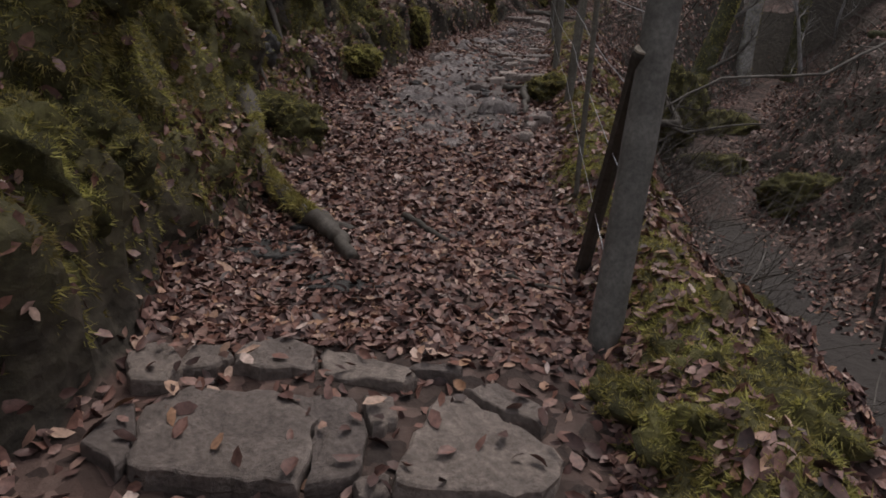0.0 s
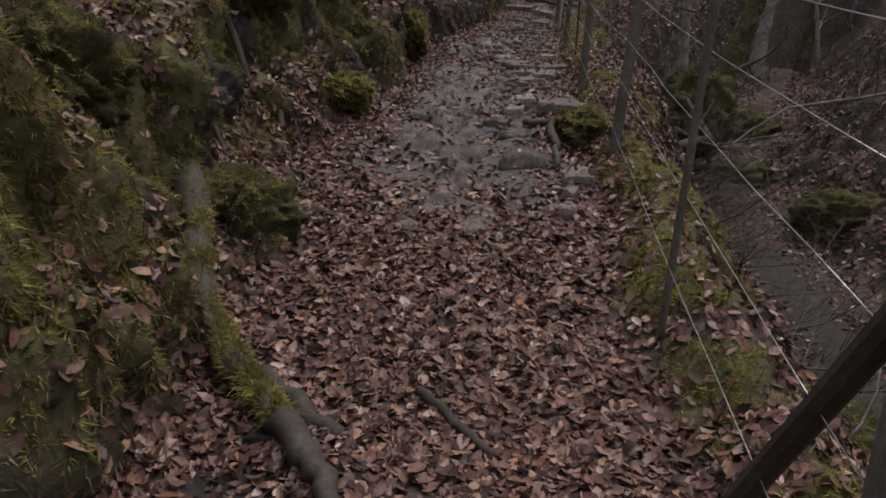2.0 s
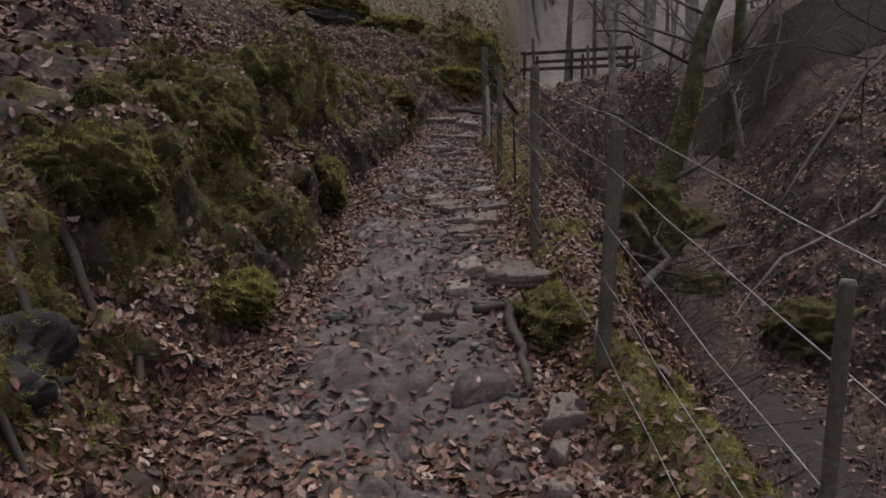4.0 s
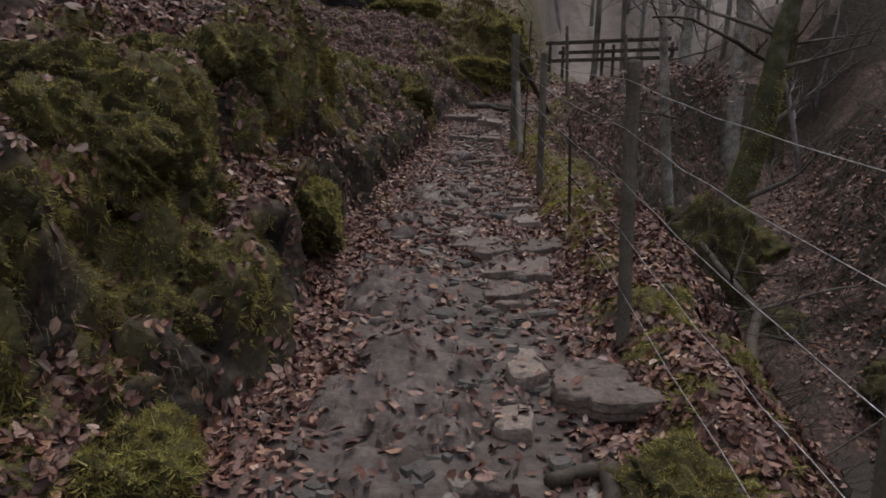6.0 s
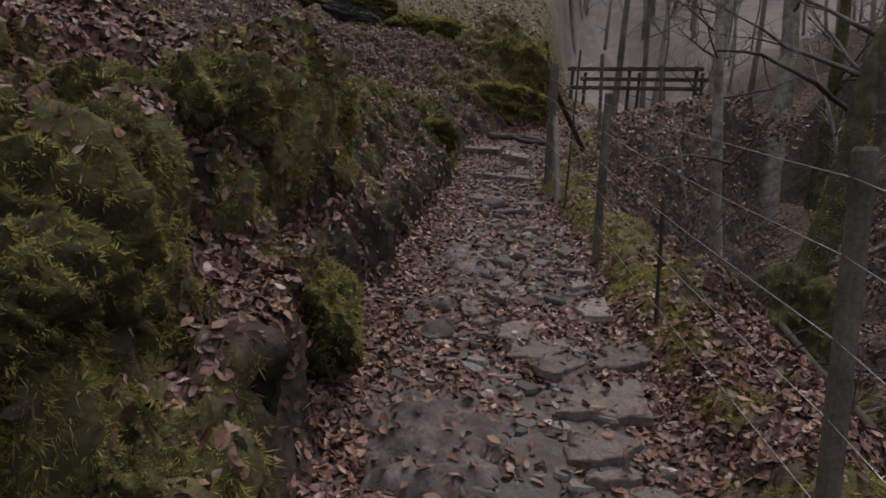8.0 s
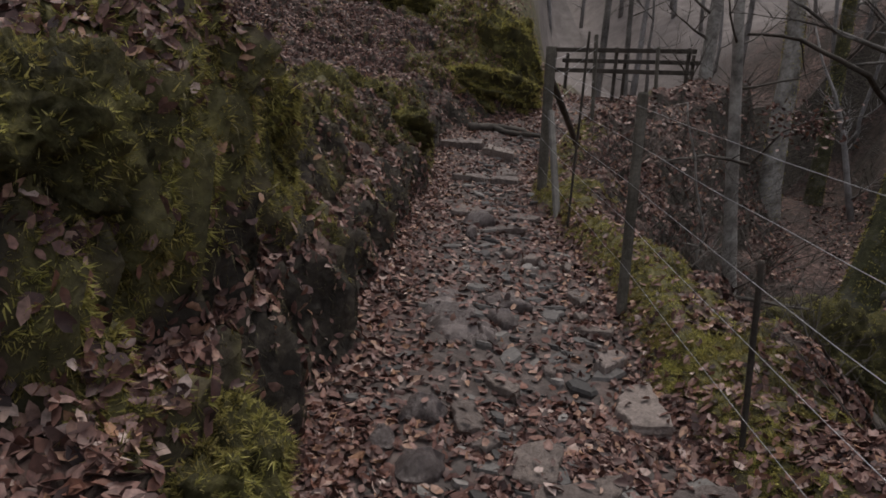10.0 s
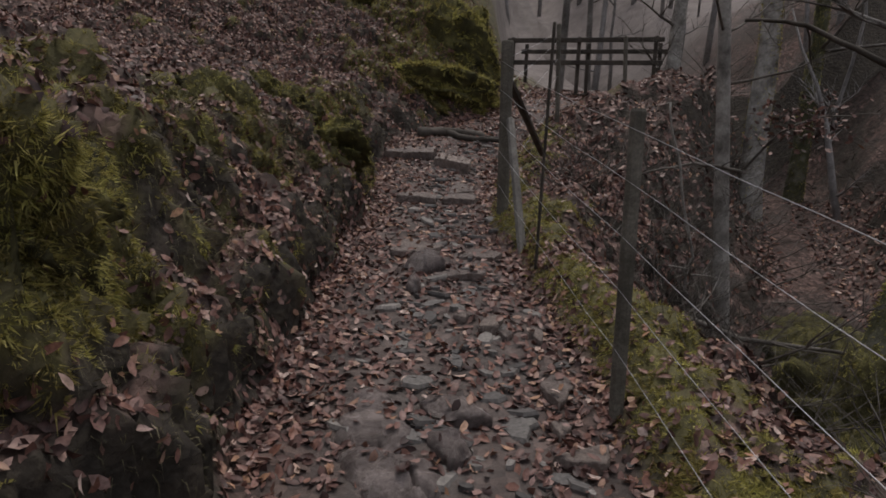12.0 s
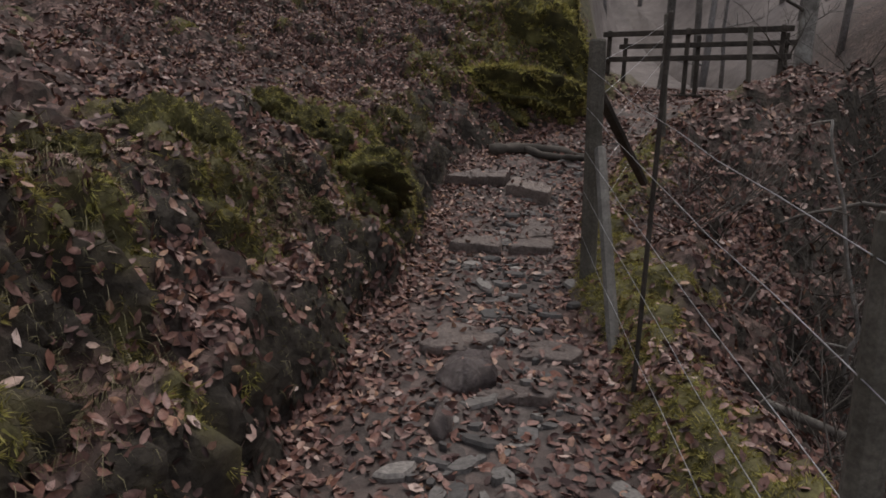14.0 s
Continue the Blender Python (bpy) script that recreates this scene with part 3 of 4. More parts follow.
def ledge_slab(x, y, corners, h, up):
    lay("ledge_slab", x, y, corners, h, up, STONE, "large flat stone slab jutting out over the path edge", "stone slab", "", 0.02, 0.016)


paving(-0.71, 1.70, [(-0.08, 0.02), (-0.07, 0.07), (-0.00, 0.12), (0.09, 0.00), (0.08, -0.09), (-0.01, -0.12)], 0.09, 0.034)
paving(-0.58, 1.75, [(-0.07, 0.05), (0.02, 0.08), (0.07, 0.01), (0.04, -0.04), (-0.06, -0.09)], 0.09, 0.034)
paving(-0.40, 1.78, [(-0.11, -0.07), (-0.12, 0.04), (-0.01, 0.12), (0.10, 0.07), (0.13, -0.08), (0.02, -0.08)], 0.09, 0.034)
paving(-0.15, 1.74, [(-0.15, 0.10), (-0.02, 0.07), (0.15, -0.03), (0.12, -0.08), (-0.11, -0.05)], 0.09, 0.034)
paving(-0.68, 1.41, [(-0.06, -0.06), (-0.04, 0.09), (-0.01, 0.13), (0.05, -0.04), (0.06, -0.13)], 0.09, 0.034)
paving(-0.44, 1.41, [(-0.17, -0.12), (-0.23, 0.10), (-0.15, 0.20), (0.07, 0.21), (0.21, 0.09), (0.21, -0.14)], 0.09, 0.034)
paving(-0.20, 1.46, [(-0.15, 0.15), (0.03, 0.16), (0.09, 0.01), (0.10, -0.13), (-0.02, -0.20), (-0.04, 0.01)], 0.09, 0.034)
paving(0.16, 1.44, [(-0.11, 0.21), (-0.04, 0.23), (0.20, -0.01), (0.13, -0.15), (-0.20, -0.17), (-0.17, -0.00)], 0.09, 0.034)
paving(0.24, 1.63, [(-0.13, 0.05), (-0.04, 0.09), (0.10, -0.03), (0.08, -0.11)], 0.09, 0.034)
paving(0.04, 1.76, [(-0.10, -0.01), (-0.05, 0.03), (0.08, 0.01), (0.07, -0.03)], 0.09, 0.034)
paving(-0.09, 1.55, [(-0.06, 0.05), (0.03, 0.08), (0.05, -0.04), (-0.01, -0.09)], 0.09, 0.034)
paving(-0.08, 1.29, [(-0.04, 0.03), (0.04, 0.05), (0.03, -0.03), (-0.03, -0.04)], 0.09, 0.034)
loose_stone(0.71, 4.90, [(-0.12, -0.11), (-0.03, 0.10), (0.07, 0.13), (0.09, -0.03), (-0.01, -0.09)], 0.1, 0.05)
loose_stone(0.62, 4.67, [(-0.05, -0.02), (-0.02, 0.05), (0.04, 0.06), (0.04, -0.00), (-0.01, -0.09)], 0.1, 0.05)
loose_stone(0.57, 4.49, [(-0.05, 0.02), (0.02, 0.06), (0.06, 0.02), (0.02, -0.05), (-0.05, -0.05)], 0.09, 0.034)
dark_rock(0.42, 5.14, [(-0.16, -0.13), (-0.14, -0.00), (-0.05, 0.13), (0.17, 0.12), (0.16, -0.02), (0.01, -0.10)], 0.2, 0.09)
dark_rock(0.03, 5.32, [(-0.13, 0.03), (-0.02, 0.21), (0.17, 0.14), (0.11, -0.06), (-0.01, -0.16), (-0.13, -0.16)], 0.12, 0.05)
loose_stone(0.48, 6.25, [(-0.09, -0.06), (-0.04, 0.10), (0.08, 0.08), (0.05, -0.12)], 0.09, 0.034)
dark_rock(0.40, 4.72, [(-0.08, -0.10), (-0.04, 0.06), (0.04, 0.12), (0.05, 0.02), (0.02, -0.10)], 0.09, 0.022)
dark_rock(-0.07, 4.84, [(-0.08, -0.05), (-0.04, 0.08), (0.05, 0.08), (0.07, -0.03), (0.00, -0.09)], 0.09, 0.022)
dark_rock(0.06, 4.77, [(-0.06, -0.03), (-0.03, 0.07), (0.05, 0.09), (0.05, -0.04), (-0.00, -0.09)], 0.09, 0.022)
flagstone(0.36, 5.96, [(-0.14, -0.10), (0.02, 0.11), (0.09, 0.07), (0.03, -0.08)], 0.09, 0.034)
loose_stone(0.62, 6.65, [(-0.10, -0.02), (-0.04, 0.11), (0.06, 0.17), (0.08, -0.06), (-0.00, -0.14), (-0.09, -0.13)], 0.12, 0.05)
ledge_slab(0.88, 6.47, [(-0.19, 0.09), (-0.03, 0.26), (0.12, 0.13), (0.23, -0.24), (-0.04, -0.23), (-0.21, -0.10)], 0.1, 0.05)
flagstone(0.52, 6.44, [(-0.06, 0.00), (-0.01, 0.06), (0.07, 0.04), (0.05, -0.04), (-0.06, -0.06)], 0.09, 0.034)
loose_stone(0.48, 6.29, [(-0.09, -0.04), (-0.06, 0.05), (0.05, 0.07), (0.07, -0.02), (0.04, -0.06)], 0.09, 0.034)
flagstone(0.77, 7.86, [(-0.17, -0.10), (-0.03, 0.08), (0.12, 0.18), (0.07, -0.06), (0.01, -0.11)], 0.09, 0.034)
flagstone(0.93, 7.87, [(-0.15, -0.11), (-0.02, 0.18), (0.15, 0.23), (0.09, -0.14), (-0.06, -0.15)], 0.09, 0.034)
flagstone(0.73, 7.55, [(-0.16, 0.00), (0.06, 0.14), (0.18, 0.04), (0.08, -0.08), (-0.16, -0.10)], 0.09, 0.034)
flagstone(0.74, 7.37, [(-0.15, -0.01), (0.07, 0.08), (0.11, 0.02), (0.06, -0.02), (-0.08, -0.05)], 0.09, 0.034)
flagstone(0.67, 8.36, [(-0.18, -0.10), (-0.10, 0.09), (0.12, 0.13), (0.15, -0.00), (0.02, -0.12)], 0.09, 0.034)
flagstone(0.77, 8.23, [(-0.17, -0.09), (-0.03, 0.12), (0.18, 0.14), (0.10, -0.01), (-0.08, -0.16)], 0.09, 0.034)
flagstone(1.09, 8.29, [(-0.20, -0.12), (-0.05, 0.13), (0.16, 0.14), (0.14, -0.04), (-0.05, -0.11)], 0.09, 0.034)
loose_stone(1.14, 8.93, [(-0.12, -0.03), (0.02, 0.18), (0.14, 0.22), (0.06, -0.21), (-0.10, -0.17)], 0.09, 0.034)
loose_stone(1.18, 9.35, [(-0.10, -0.06), (-0.03, 0.07), (0.10, 0.13), (0.10, -0.00), (-0.07, -0.14)], 0.09, 0.034)
flagstone(0.61, 8.57, [(-0.07, 0.09), (0.05, 0.14), (0.12, 0.09), (0.05, -0.10), (-0.05, -0.13), (-0.12, -0.10)], 0.09, 0.034)
flagstone(0.41, 8.86, [(-0.04, 0.11), (0.03, 0.13), (0.07, -0.00), (0.04, -0.09), (-0.04, -0.10), (-0.06, -0.04)], 0.09, 0.034)
flagstone(0.80, 8.45, [(-0.11, -0.06), (-0.04, 0.03), (0.10, 0.07), (0.06, -0.04)], 0.09, 0.034)
dark_rock(0.26, 8.92, [(-0.12, -0.06), (-0.07, 0.07), (0.05, 0.09), (0.09, -0.01), (0.05, -0.09)], 0.12, 0.06)
dark_rock(0.20, 8.59, [(-0.09, -0.05), (-0.07, 0.05), (0.02, 0.07), (0.10, 0.06), (0.07, -0.05), (-0.02, -0.09)], 0.12, 0.06)
dark_rock(0.08, 8.74, [(-0.06, -0.03), (-0.02, 0.07), (0.05, 0.03), (0.03, -0.07)], 0.1, 0.05)
dark_rock(0.85, 10.07, [(-0.13, 0.05), (-0.05, 0.12), (0.09, 0.02), (0.14, -0.10), (-0.04, -0.09)], 0.1, 0.07)
dark_rock(0.79, 9.83, [(-0.10, 0.11), (0.06, 0.09), (0.07, -0.05), (-0.04, -0.15)], 0.12, 0.06)
flagstone(1.26, 9.72, [(-0.13, -0.00), (-0.03, 0.05), (0.14, 0.08), (0.06, -0.08), (-0.04, -0.05)], 0.09, 0.034)
flagstone(0.62, 9.15, [(-0.08, 0.11), (0.01, 0.13), (0.07, -0.04), (0.03, -0.15), (-0.04, -0.04)], 0.09, 0.034)
flagstone(0.88, 9.28, [(-0.07, -0.00), (0.03, 0.08), (0.07, 0.01), (-0.03, -0.09)], 0.09, 0.034)
flagstone(1.35, 10.22, [(-0.08, 0.04), (0.06, 0.14), (0.08, 0.00), (-0.06, -0.18)], 0.09, 0.034)
flagstone(1.25, 9.93, [(-0.04, 0.02), (0.03, 0.08), (0.05, -0.01), (-0.04, -0.09)], 0.09, 0.034)
flagstone(0.46, 8.70, [(-0.08, -0.01), (0.02, 0.06), (0.07, 0.01), (-0.02, -0.05)], 0.09, 0.034)
flagstone(1.23, 10.89, [(-0.08, -0.04), (-0.02, 0.06), (0.06, 0.11), (0.09, 0.05), (0.01, -0.09), (-0.06, -0.10)], 0.09, 0.034)
flagstone(1.13, 11.00, [(-0.09, -0.03), (0.03, 0.05), (0.07, 0.02), (-0.01, -0.05)], 0.09, 0.034)
flagstone(1.26, 11.66, [(-0.20, -0.00), (-0.06, 0.11), (0.16, -0.00), (0.13, -0.06), (-0.03, -0.04)], 0.09, 0.034)
flagstone(1.50, 12.06, [(-0.19, -0.04), (-0.04, 0.15), (0.16, 0.01), (0.06, -0.13)], 0.09, 0.034)
dark_rock(1.06, 11.83, [(-0.15, -0.06), (-0.08, 0.11), (0.13, 0.19), (0.13, -0.06), (-0.03, -0.17)], 0.16, 0.09)
dark_rock(0.92, 11.47, [(-0.06, -0.09), (-0.02, 0.11), (0.04, 0.15), (0.05, -0.02), (-0.00, -0.15)], 0.14, 0.07)
flagstone(1.07, 12.19, [(-0.22, -0.12), (-0.08, 0.17), (0.09, 0.13), (0.20, -0.02), (0.01, -0.16)], 0.09, 0.034)
step_stone(1.35, 13.77, [(-0.23, -0.13), (-0.08, 0.14), (0.19, 0.16), (0.13, -0.17)], 0.12, 0.06)
step_stone(1.76, 13.78, [(-0.23, -0.17), (-0.05, 0.15), (0.18, 0.17), (0.10, -0.15)], 0.12, 0.06)
step_stone(1.83, 14.06, [(-0.20, -0.30), (-0.01, 0.28), (0.13, 0.20), (0.09, -0.18)], 0.1, 0.075)
step_stone(1.60, 15.41, [(-0.39, -0.09), (-0.06, 0.13), (0.27, 0.10), (0.17, -0.14)], 0.18, 0.09)
step_stone(1.98, 15.13, [(-0.22, 0.00), (-0.13, 0.22), (0.22, 0.02), (0.13, -0.24)], 0.18, 0.1)
flagstone(1.45, 10.78, [(-0.05, -0.03), (0.02, 0.11), (0.06, 0.07), (-0.03, -0.15)], 0.09, 0.034)
flagstone(1.28, 10.78, [(-0.04, 0.02), (0.02, 0.07), (0.04, -0.02), (-0.01, -0.08)], 0.09, 0.034)
shale(-0.62, 2.62, [(-0.17, -0.10), (-0.10, 0.10), (0.12, 0.12), (0.16, -0.04), (0.02, -0.12)], 0.1, 0.014)
shale(-0.31, 2.34, [(-0.19, -0.05), (-0.10, 0.08), (0.13, 0.07), (0.18, -0.03), (0.00, -0.09)], 0.1, 0.014)
shale(-0.50, 2.88, [(-0.10, -0.06), (-0.06, 0.06), (0.08, 0.05), (0.10, -0.04)], 0.1, 0.014)


def bedrock(name, cx, cy, rx, ry, turn, seed, height, label):
    """An outcrop that swells out of the path, split along its strata."""
    u = np.linspace(-1, 1, 70)
    U, V = np.meshgrid(u, np.linspace(-1, 1, 80))
    c, s = math.cos(radians(turn)), math.sin(radians(turn))
    X, Y = cx + U * rx * c - V * ry * s, cy + U * rx * s + V * ry * c
    rad = np.sqrt(U ** 2 + V ** 2) + 0.5 * (fbm(X * 4, Y * 4, seed, 3) - 0.5)
    strata = fbm(X * 3 + Y * 1.5, Y * 7 - X * 2, seed + 3, 3) * 6
    steps = (np.floor(strata) + smooth(0.82, 1.0, strata % 1)) / 6
    crack = np.abs(fbm(X * 5 + 3, Y * 4, seed + 9, 3) - 0.5)
    H = height * (1 - smooth(0.35, 1.0, rad)) * (0.25 + 1.3 * steps) - 0.05 * smooth(0.7, 1.0, rad) + 0.12 * (fbm(X * 5, Y * 9, seed + 1, 3) - 0.5) + 0.012 * (fbm(X * 30, Y * 30, seed, 2) - 0.5)
    H = H - 0.045 * (1 - smooth(0.0, 0.022, crack))
    Z = land(X, Y) * 0.35 + land(X, Y, False) * 0.65 + H
    k = np.arange(U.size).reshape(U.shape)
    q = np.stack([k[:-1, :-1], k[:-1, 1:], k[1:, 1:], k[1:, :-1]], -1).reshape(-1, 4)
    P = np.stack([X, Y, Z], -1).reshape(-1, 3)
    inside = np.where((rad < 0.85).ravel())[0]
    pick = rng.choice(inside, int(rx * ry * 520))
    on_rock.append(P[pick] + np.stack([rng.uniform(-0.01, 0.01, len(pick)), rng.uniform(-0.01, 0.01, len(pick)), np.zeros(len(pick))], -1))
    return thing(name, mesh_of(name, P, q, WET_ROCK), label, "rock outcrop", "bedrock in the path")


on_rock = []


bedrock("bedrock", -0.02, 5.30, 0.34, 0.62, -12, 3, 0.075, "worn grey bedrock showing through the leaves")
bedrock("bedrock", 0.12, 6.55, 0.36, 0.85, -10, 5, 0.075, "wet grey bedrock polished by feet on the path")
bedrock("bedrock", 0.10, 7.55, 0.36, 0.62, 0, 8, 0.07, "cracked grey bedrock with leaves in its joints")
bedrock("bedrock", -0.05, 4.38, 0.34, 0.34, 20, 9, 0.03, "dark jagged bedrock rising between fallen leaves")
bedrock("bedrock", 0.56, 9.9, 0.20, 0.46, 10, 12, 0.06, "dark ridge of rock along the path")

pts = np.concatenate(on_rock + [np.array(on_stone)])
thing("leaf_litter", leaf_mesh("leaf_litter", pts, np.tile([0.0, 0.0, 1.0], (len(pts), 1)), 0.028), "brown leaves scattered on the bare rock and slabs", "leaves", kind="stuff")

# broken stones trodden into the path
r = random.Random(3)
rub_v, rub_f = [], []


def chip(x, y, w, d, h, up):
    n, base = r.choice((5, 6, 7)), len(rub_v)
    z, a0 = float(land(x, y)) + up, r.random() * 6.28
    sx, sy = r.uniform(-0.2, 0.2), r.uniform(-0.2, 0.2)
    for s, dz in ((0.9, -h), (1.0, -h * 0.3), (0.86, 0.0)):
        for k in range(n):
            a = a0 + 6.283 * k / n
            q = s * (0.8 + 0.4 * ((k * 7 + base) % 5) / 5)
            ex, ey = math.cos(a) * w * q / 2, math.sin(a) * d * q / 2
            px, py = ex * math.cos(a0) - ey * math.sin(a0), ex * math.sin(a0) + ey * math.cos(a0)
            rub_v.append((x + px, y + py, z + dz + px * sx + py * sy))
    for L in (0, 1):
        for k in range(n):
            a, b = base + L * n + k, base + L * n + (k + 1) % n
            rub_f.append((a, b, b + n, a + n))
    rub_f.append(tuple(base + 2 * n + k for k in range(n)))


for _ in range(640):
    y = r.uniform(5.0, 16.6)
    xl, xr = (float(e) for e in edges(np.array(y)))
    x = r.gauss(xl + (xr - xl) * 0.62, (xr - xl) * 0.2)
    if xl + 0.08 < x < xr + 0.05:
        w = r.choice((0.035, 0.05, 0.06, 0.09, 0.13)) * r.uniform(0.8, 1.3) * (1.0 if y < 7 or y > 9.5 else 1.2)
        chip(x, y, w * 1.3, w * 0.8, 0.05, r.uniform(0.002, 0.022))
RUBBLE = island_mat("trodden_rubble", [(0.0, (0.06, 0.056, 0.054)), (0.5, (0.13, 0.12, 0.115)), (0.85, (0.20, 0.185, 0.17)), (1.0, (0.30, 0.275, 0.255))], 0.65, 0.5)
thing("path_rubble", mesh_of("path_rubble", rub_v, rub_f, RUBBLE, False), "broken grey stones trodden into the path", "rubble", kind="stuff")


# ---------------------------------------------------------------- moss-covered boulders
def boulder(x, y, z, hx, hy, hz, seed, label, turn=0.0, tufts=5000, material=None, power=3.0, lumpy=1.0):
    tufts = int(tufts * 0.32)
    nu, nv = 72, 44
    th = np.linspace(0, 2 * np.pi, nu, endpoint=False)
    ph = np.linspace(-np.pi / 2 * 0.98, np.pi / 2 * 0.98, nv)
    T, P = np.meshgrid(th, ph)
    dx, dy, dz = np.cos(P) * np.cos(T), np.cos(P) * np.sin(T), np.sin(P)
    k = (np.abs(dx) ** power + np.abs(dy) ** power + np.abs(dz) ** power) ** (-1 / power)
    lump = 1 + 0.6 * lumpy * (fbm(dx * 1.9 + dz * 1.3 + seed, dy * 1.9 + dz * 1.1, seed, 3) - 0.5) + 0.5 * (fbm(dx * 6 + dz * 3, dy * 6 + dz * 4, seed + 5, 3) - 0.5) + 0.16 * (vnoise(dx * 15 + dz * 9, dy * 15 - dz * 11, seed + 9) - 0.5)
    k = k * lump
    c, s = math.cos(radians(turn)), math.sin(radians(turn))
    lx, ly = dx * k * hx, dy * k * hy
    V = np.stack([lx * c - ly * s, lx * s + ly * c, dz * k * hz], -1)
    i = np.arange(nu * nv).reshape(nv, nu)
    j = np.roll(i, -1, 1)
    q = np.stack([i[:-1], j[:-1], j[1:], i[1:]], -1).reshape(-1, 4)
    me = mesh_of("mossy_boulder", V.reshape(-1, 3), q, material or MOSSY_ROCK)
    ob = thing("mossy_boulder", me, label, "boulder", "boulders in the bank")
    ob.location = (x, y, z)
    flat = V.reshape(-1, 3)[q]
    nrm = np.cross(flat[:, 1] - flat[:, 0], flat[:, 3] - flat[:, 0])
    area = np.linalg.norm(nrm, axis=1)
    nrm = nrm / np.maximum(area[:, None], 1e-9)
    weight = area * np.clip(nrm[:, 2] * 1.0 + 0.55, 0.05, 1.2)
    pick = rng.choice(len(q), tufts, p=weight / weight.sum())
    a, b = rng.rand(tufts, 1), rng.rand(tufts, 1)
    p = (flat[pick, 0] * (1 - a) + flat[pick, 1] * a) * (1 - b) + (flat[pick, 3] * (1 - a) + flat[pick, 2] * a) * b
    part("moss", clump_mesh("moss", p, nrm[pick] + np.array([0, 0, 0.15]), *((0.022, 0.0025) if y < 14 else (0.06, 0.008)), MOSS), ob, "bright green moss cushion")
    return ob


boulder(-1.42, 7.12, 1.92, 0.55, 0.42, 0.33, 3, "large square boulder capped with green moss in the bank", 8, 16000, power=5.5, lumpy=0.45)
boulder(-1.55, 6.15, 1.62, 0.46, 0.42, 0.42, 4, "rounded boulder covered in bright green moss", 0, 14000)
boulder(-1.36, 2.0, 0.55, 0.40, 0.60, 0.42, 5, "moss-covered rock mass at the foot of the bank", 10, 16000)
boulder(-1.75, 3.0, 1.15, 0.42, 0.50, 0.35, 6, "mossy rock bulging from the steep bank", 0, 12000)
boulder(-1.50, 4.75, 1.05, 0.34, 0.45, 0.22, 7, "dark rock with thin moss under roots", 0, 1500, DARK_ROCK)
boulder(-0.95, 8.85, 2.30, 0.36, 0.42, 0.30, 8, "mossy rock face overhanging the path side", 5, 13000, power=3.5, lumpy=1.5)
boulder(-0.62, 9.7, 2.42, 0.28, 0.36, 0.22, 9, "moss-hung rock in the bank above the leaves", 0, 10000, lumpy=1.6)
boulder(0.42, 13.6, 2.50, 0.30, 0.55, 0.24, 10, "rounded tussock of moss and grass over the steps", 20, 7000)
boulder(2.0, 17.5, 3.15, 0.95, 0.6, 0.38, 11, "mossy rock outcrop where the path bends", 10, 9000)
boulder(2.45, 18.5, 3.85, 0.85, 0.6, 0.70, 12, "mossy overhanging rock above the bend", 0, 8000)
boulder(0.9, 19.9, 4.75, 0.9, 0.5, 0.30, 13, "low mossy rock on the wooded slope", 0, 6000)
# no real cavity: this rock's dark colour stands in for shade below the ledge
boulder(-0.75, 20.0, 4.95, 0.75, 0.35, 0.26, 31, "solid near-black rock standing for the shaded hollow under a mossy ledge", 0, 300, DARK_ROCK)
boulder(-0.9, 20.4, 5.32, 1.1, 0.6, 0.26, 32, "mossy rock ledge roofing a dark hollow", -8, 6000)
boulder(-1.7, 9.6, 2.85, 0.35, 0.35, 0.2, 14, "small mossy rock among fallen leaves", 0, 3500)
boulder(-2.2, 7.6, 2.35, 0.4, 0.3, 0.22, 15, "low mossy rock on the leafy terrace", 0, 3500)
boulder(0.92, 5.72, 0.98, 0.20, 0.30, 0.16, 16, "dark earth and moss hump under the slab", 0, 3000)
for k, (x, y, sz) in enumerate([(2.1, 4.4, 0.28), (1.75, 3.2, 0.24), (5.2, 9.3, 0.45), (4.6, 11.4, 0.4), (5.4, 13.4, 0.5)]):
    boulder(x, y, float(land(x, y)) - 0.45 * sz, sz * 1.2, sz * 1.4, sz * 0.75, 80 + k, "mossy rock on the side of the gully", 25 * k, 2600)
boulder(3.6, 10.8, 0.9, 0.45, 0.5, 0.55, 17, "mossy rock at the foot of the leaning tree", 0, 6000)
# hummocks of moss that crowd the steep part of the bank
HUMMOCKS = [boulder(-1.50 + 0.12 * k, 3.6 + 2.2 * k, float(land(-1.50 + 0.12 * k, 3.6 + 2.2 * k)) - 0.08, 0.24, 0.28, 0.20, 60 + k, "rounded hummock of green moss on the bank", 30 * k, 2400, power=2.4) for k in range(4)]
for ob in HUMMOCKS:
    tagged(ob, group="moss hummocks on the bank", category="moss hummock")
    ob.name = "moss_hummock"
r = random.Random(21)
for k in range(75):
    y = r.uniform(1.6, 14.8)
    dd = r.uniform(0.30, 1.0) * float(plan_at(y, 6)) * 1.25
    x = float(edges(np.array(y))[0]) - dd
    if abs(float(land(x - 0.1, y)) - float(land(x + 0.1, y))) > 0.26:
        continue
    if float(vnoise(np.array(x * 1.5), np.array(y * 1.5), 77)) < 0.36:
        continue
    sc = r.uniform(0.3, 0.8) * (0.6 + 0.5 * min(1, dd / 0.5))
    z = float(land(x, y)) - 0.06 * sc
    m = pose(x + float(overhang(np.array(x), np.array(y))), y, z, r.uniform(-20, 20), r.uniform(0, 25), r.uniform(0, 360)) @ Matrix.Diagonal((sc, sc * r.uniform(0.8, 1.3), sc * r.uniform(0.8, 1.25), 1))
    copy_thing(HUMMOCKS[k % 4], m)
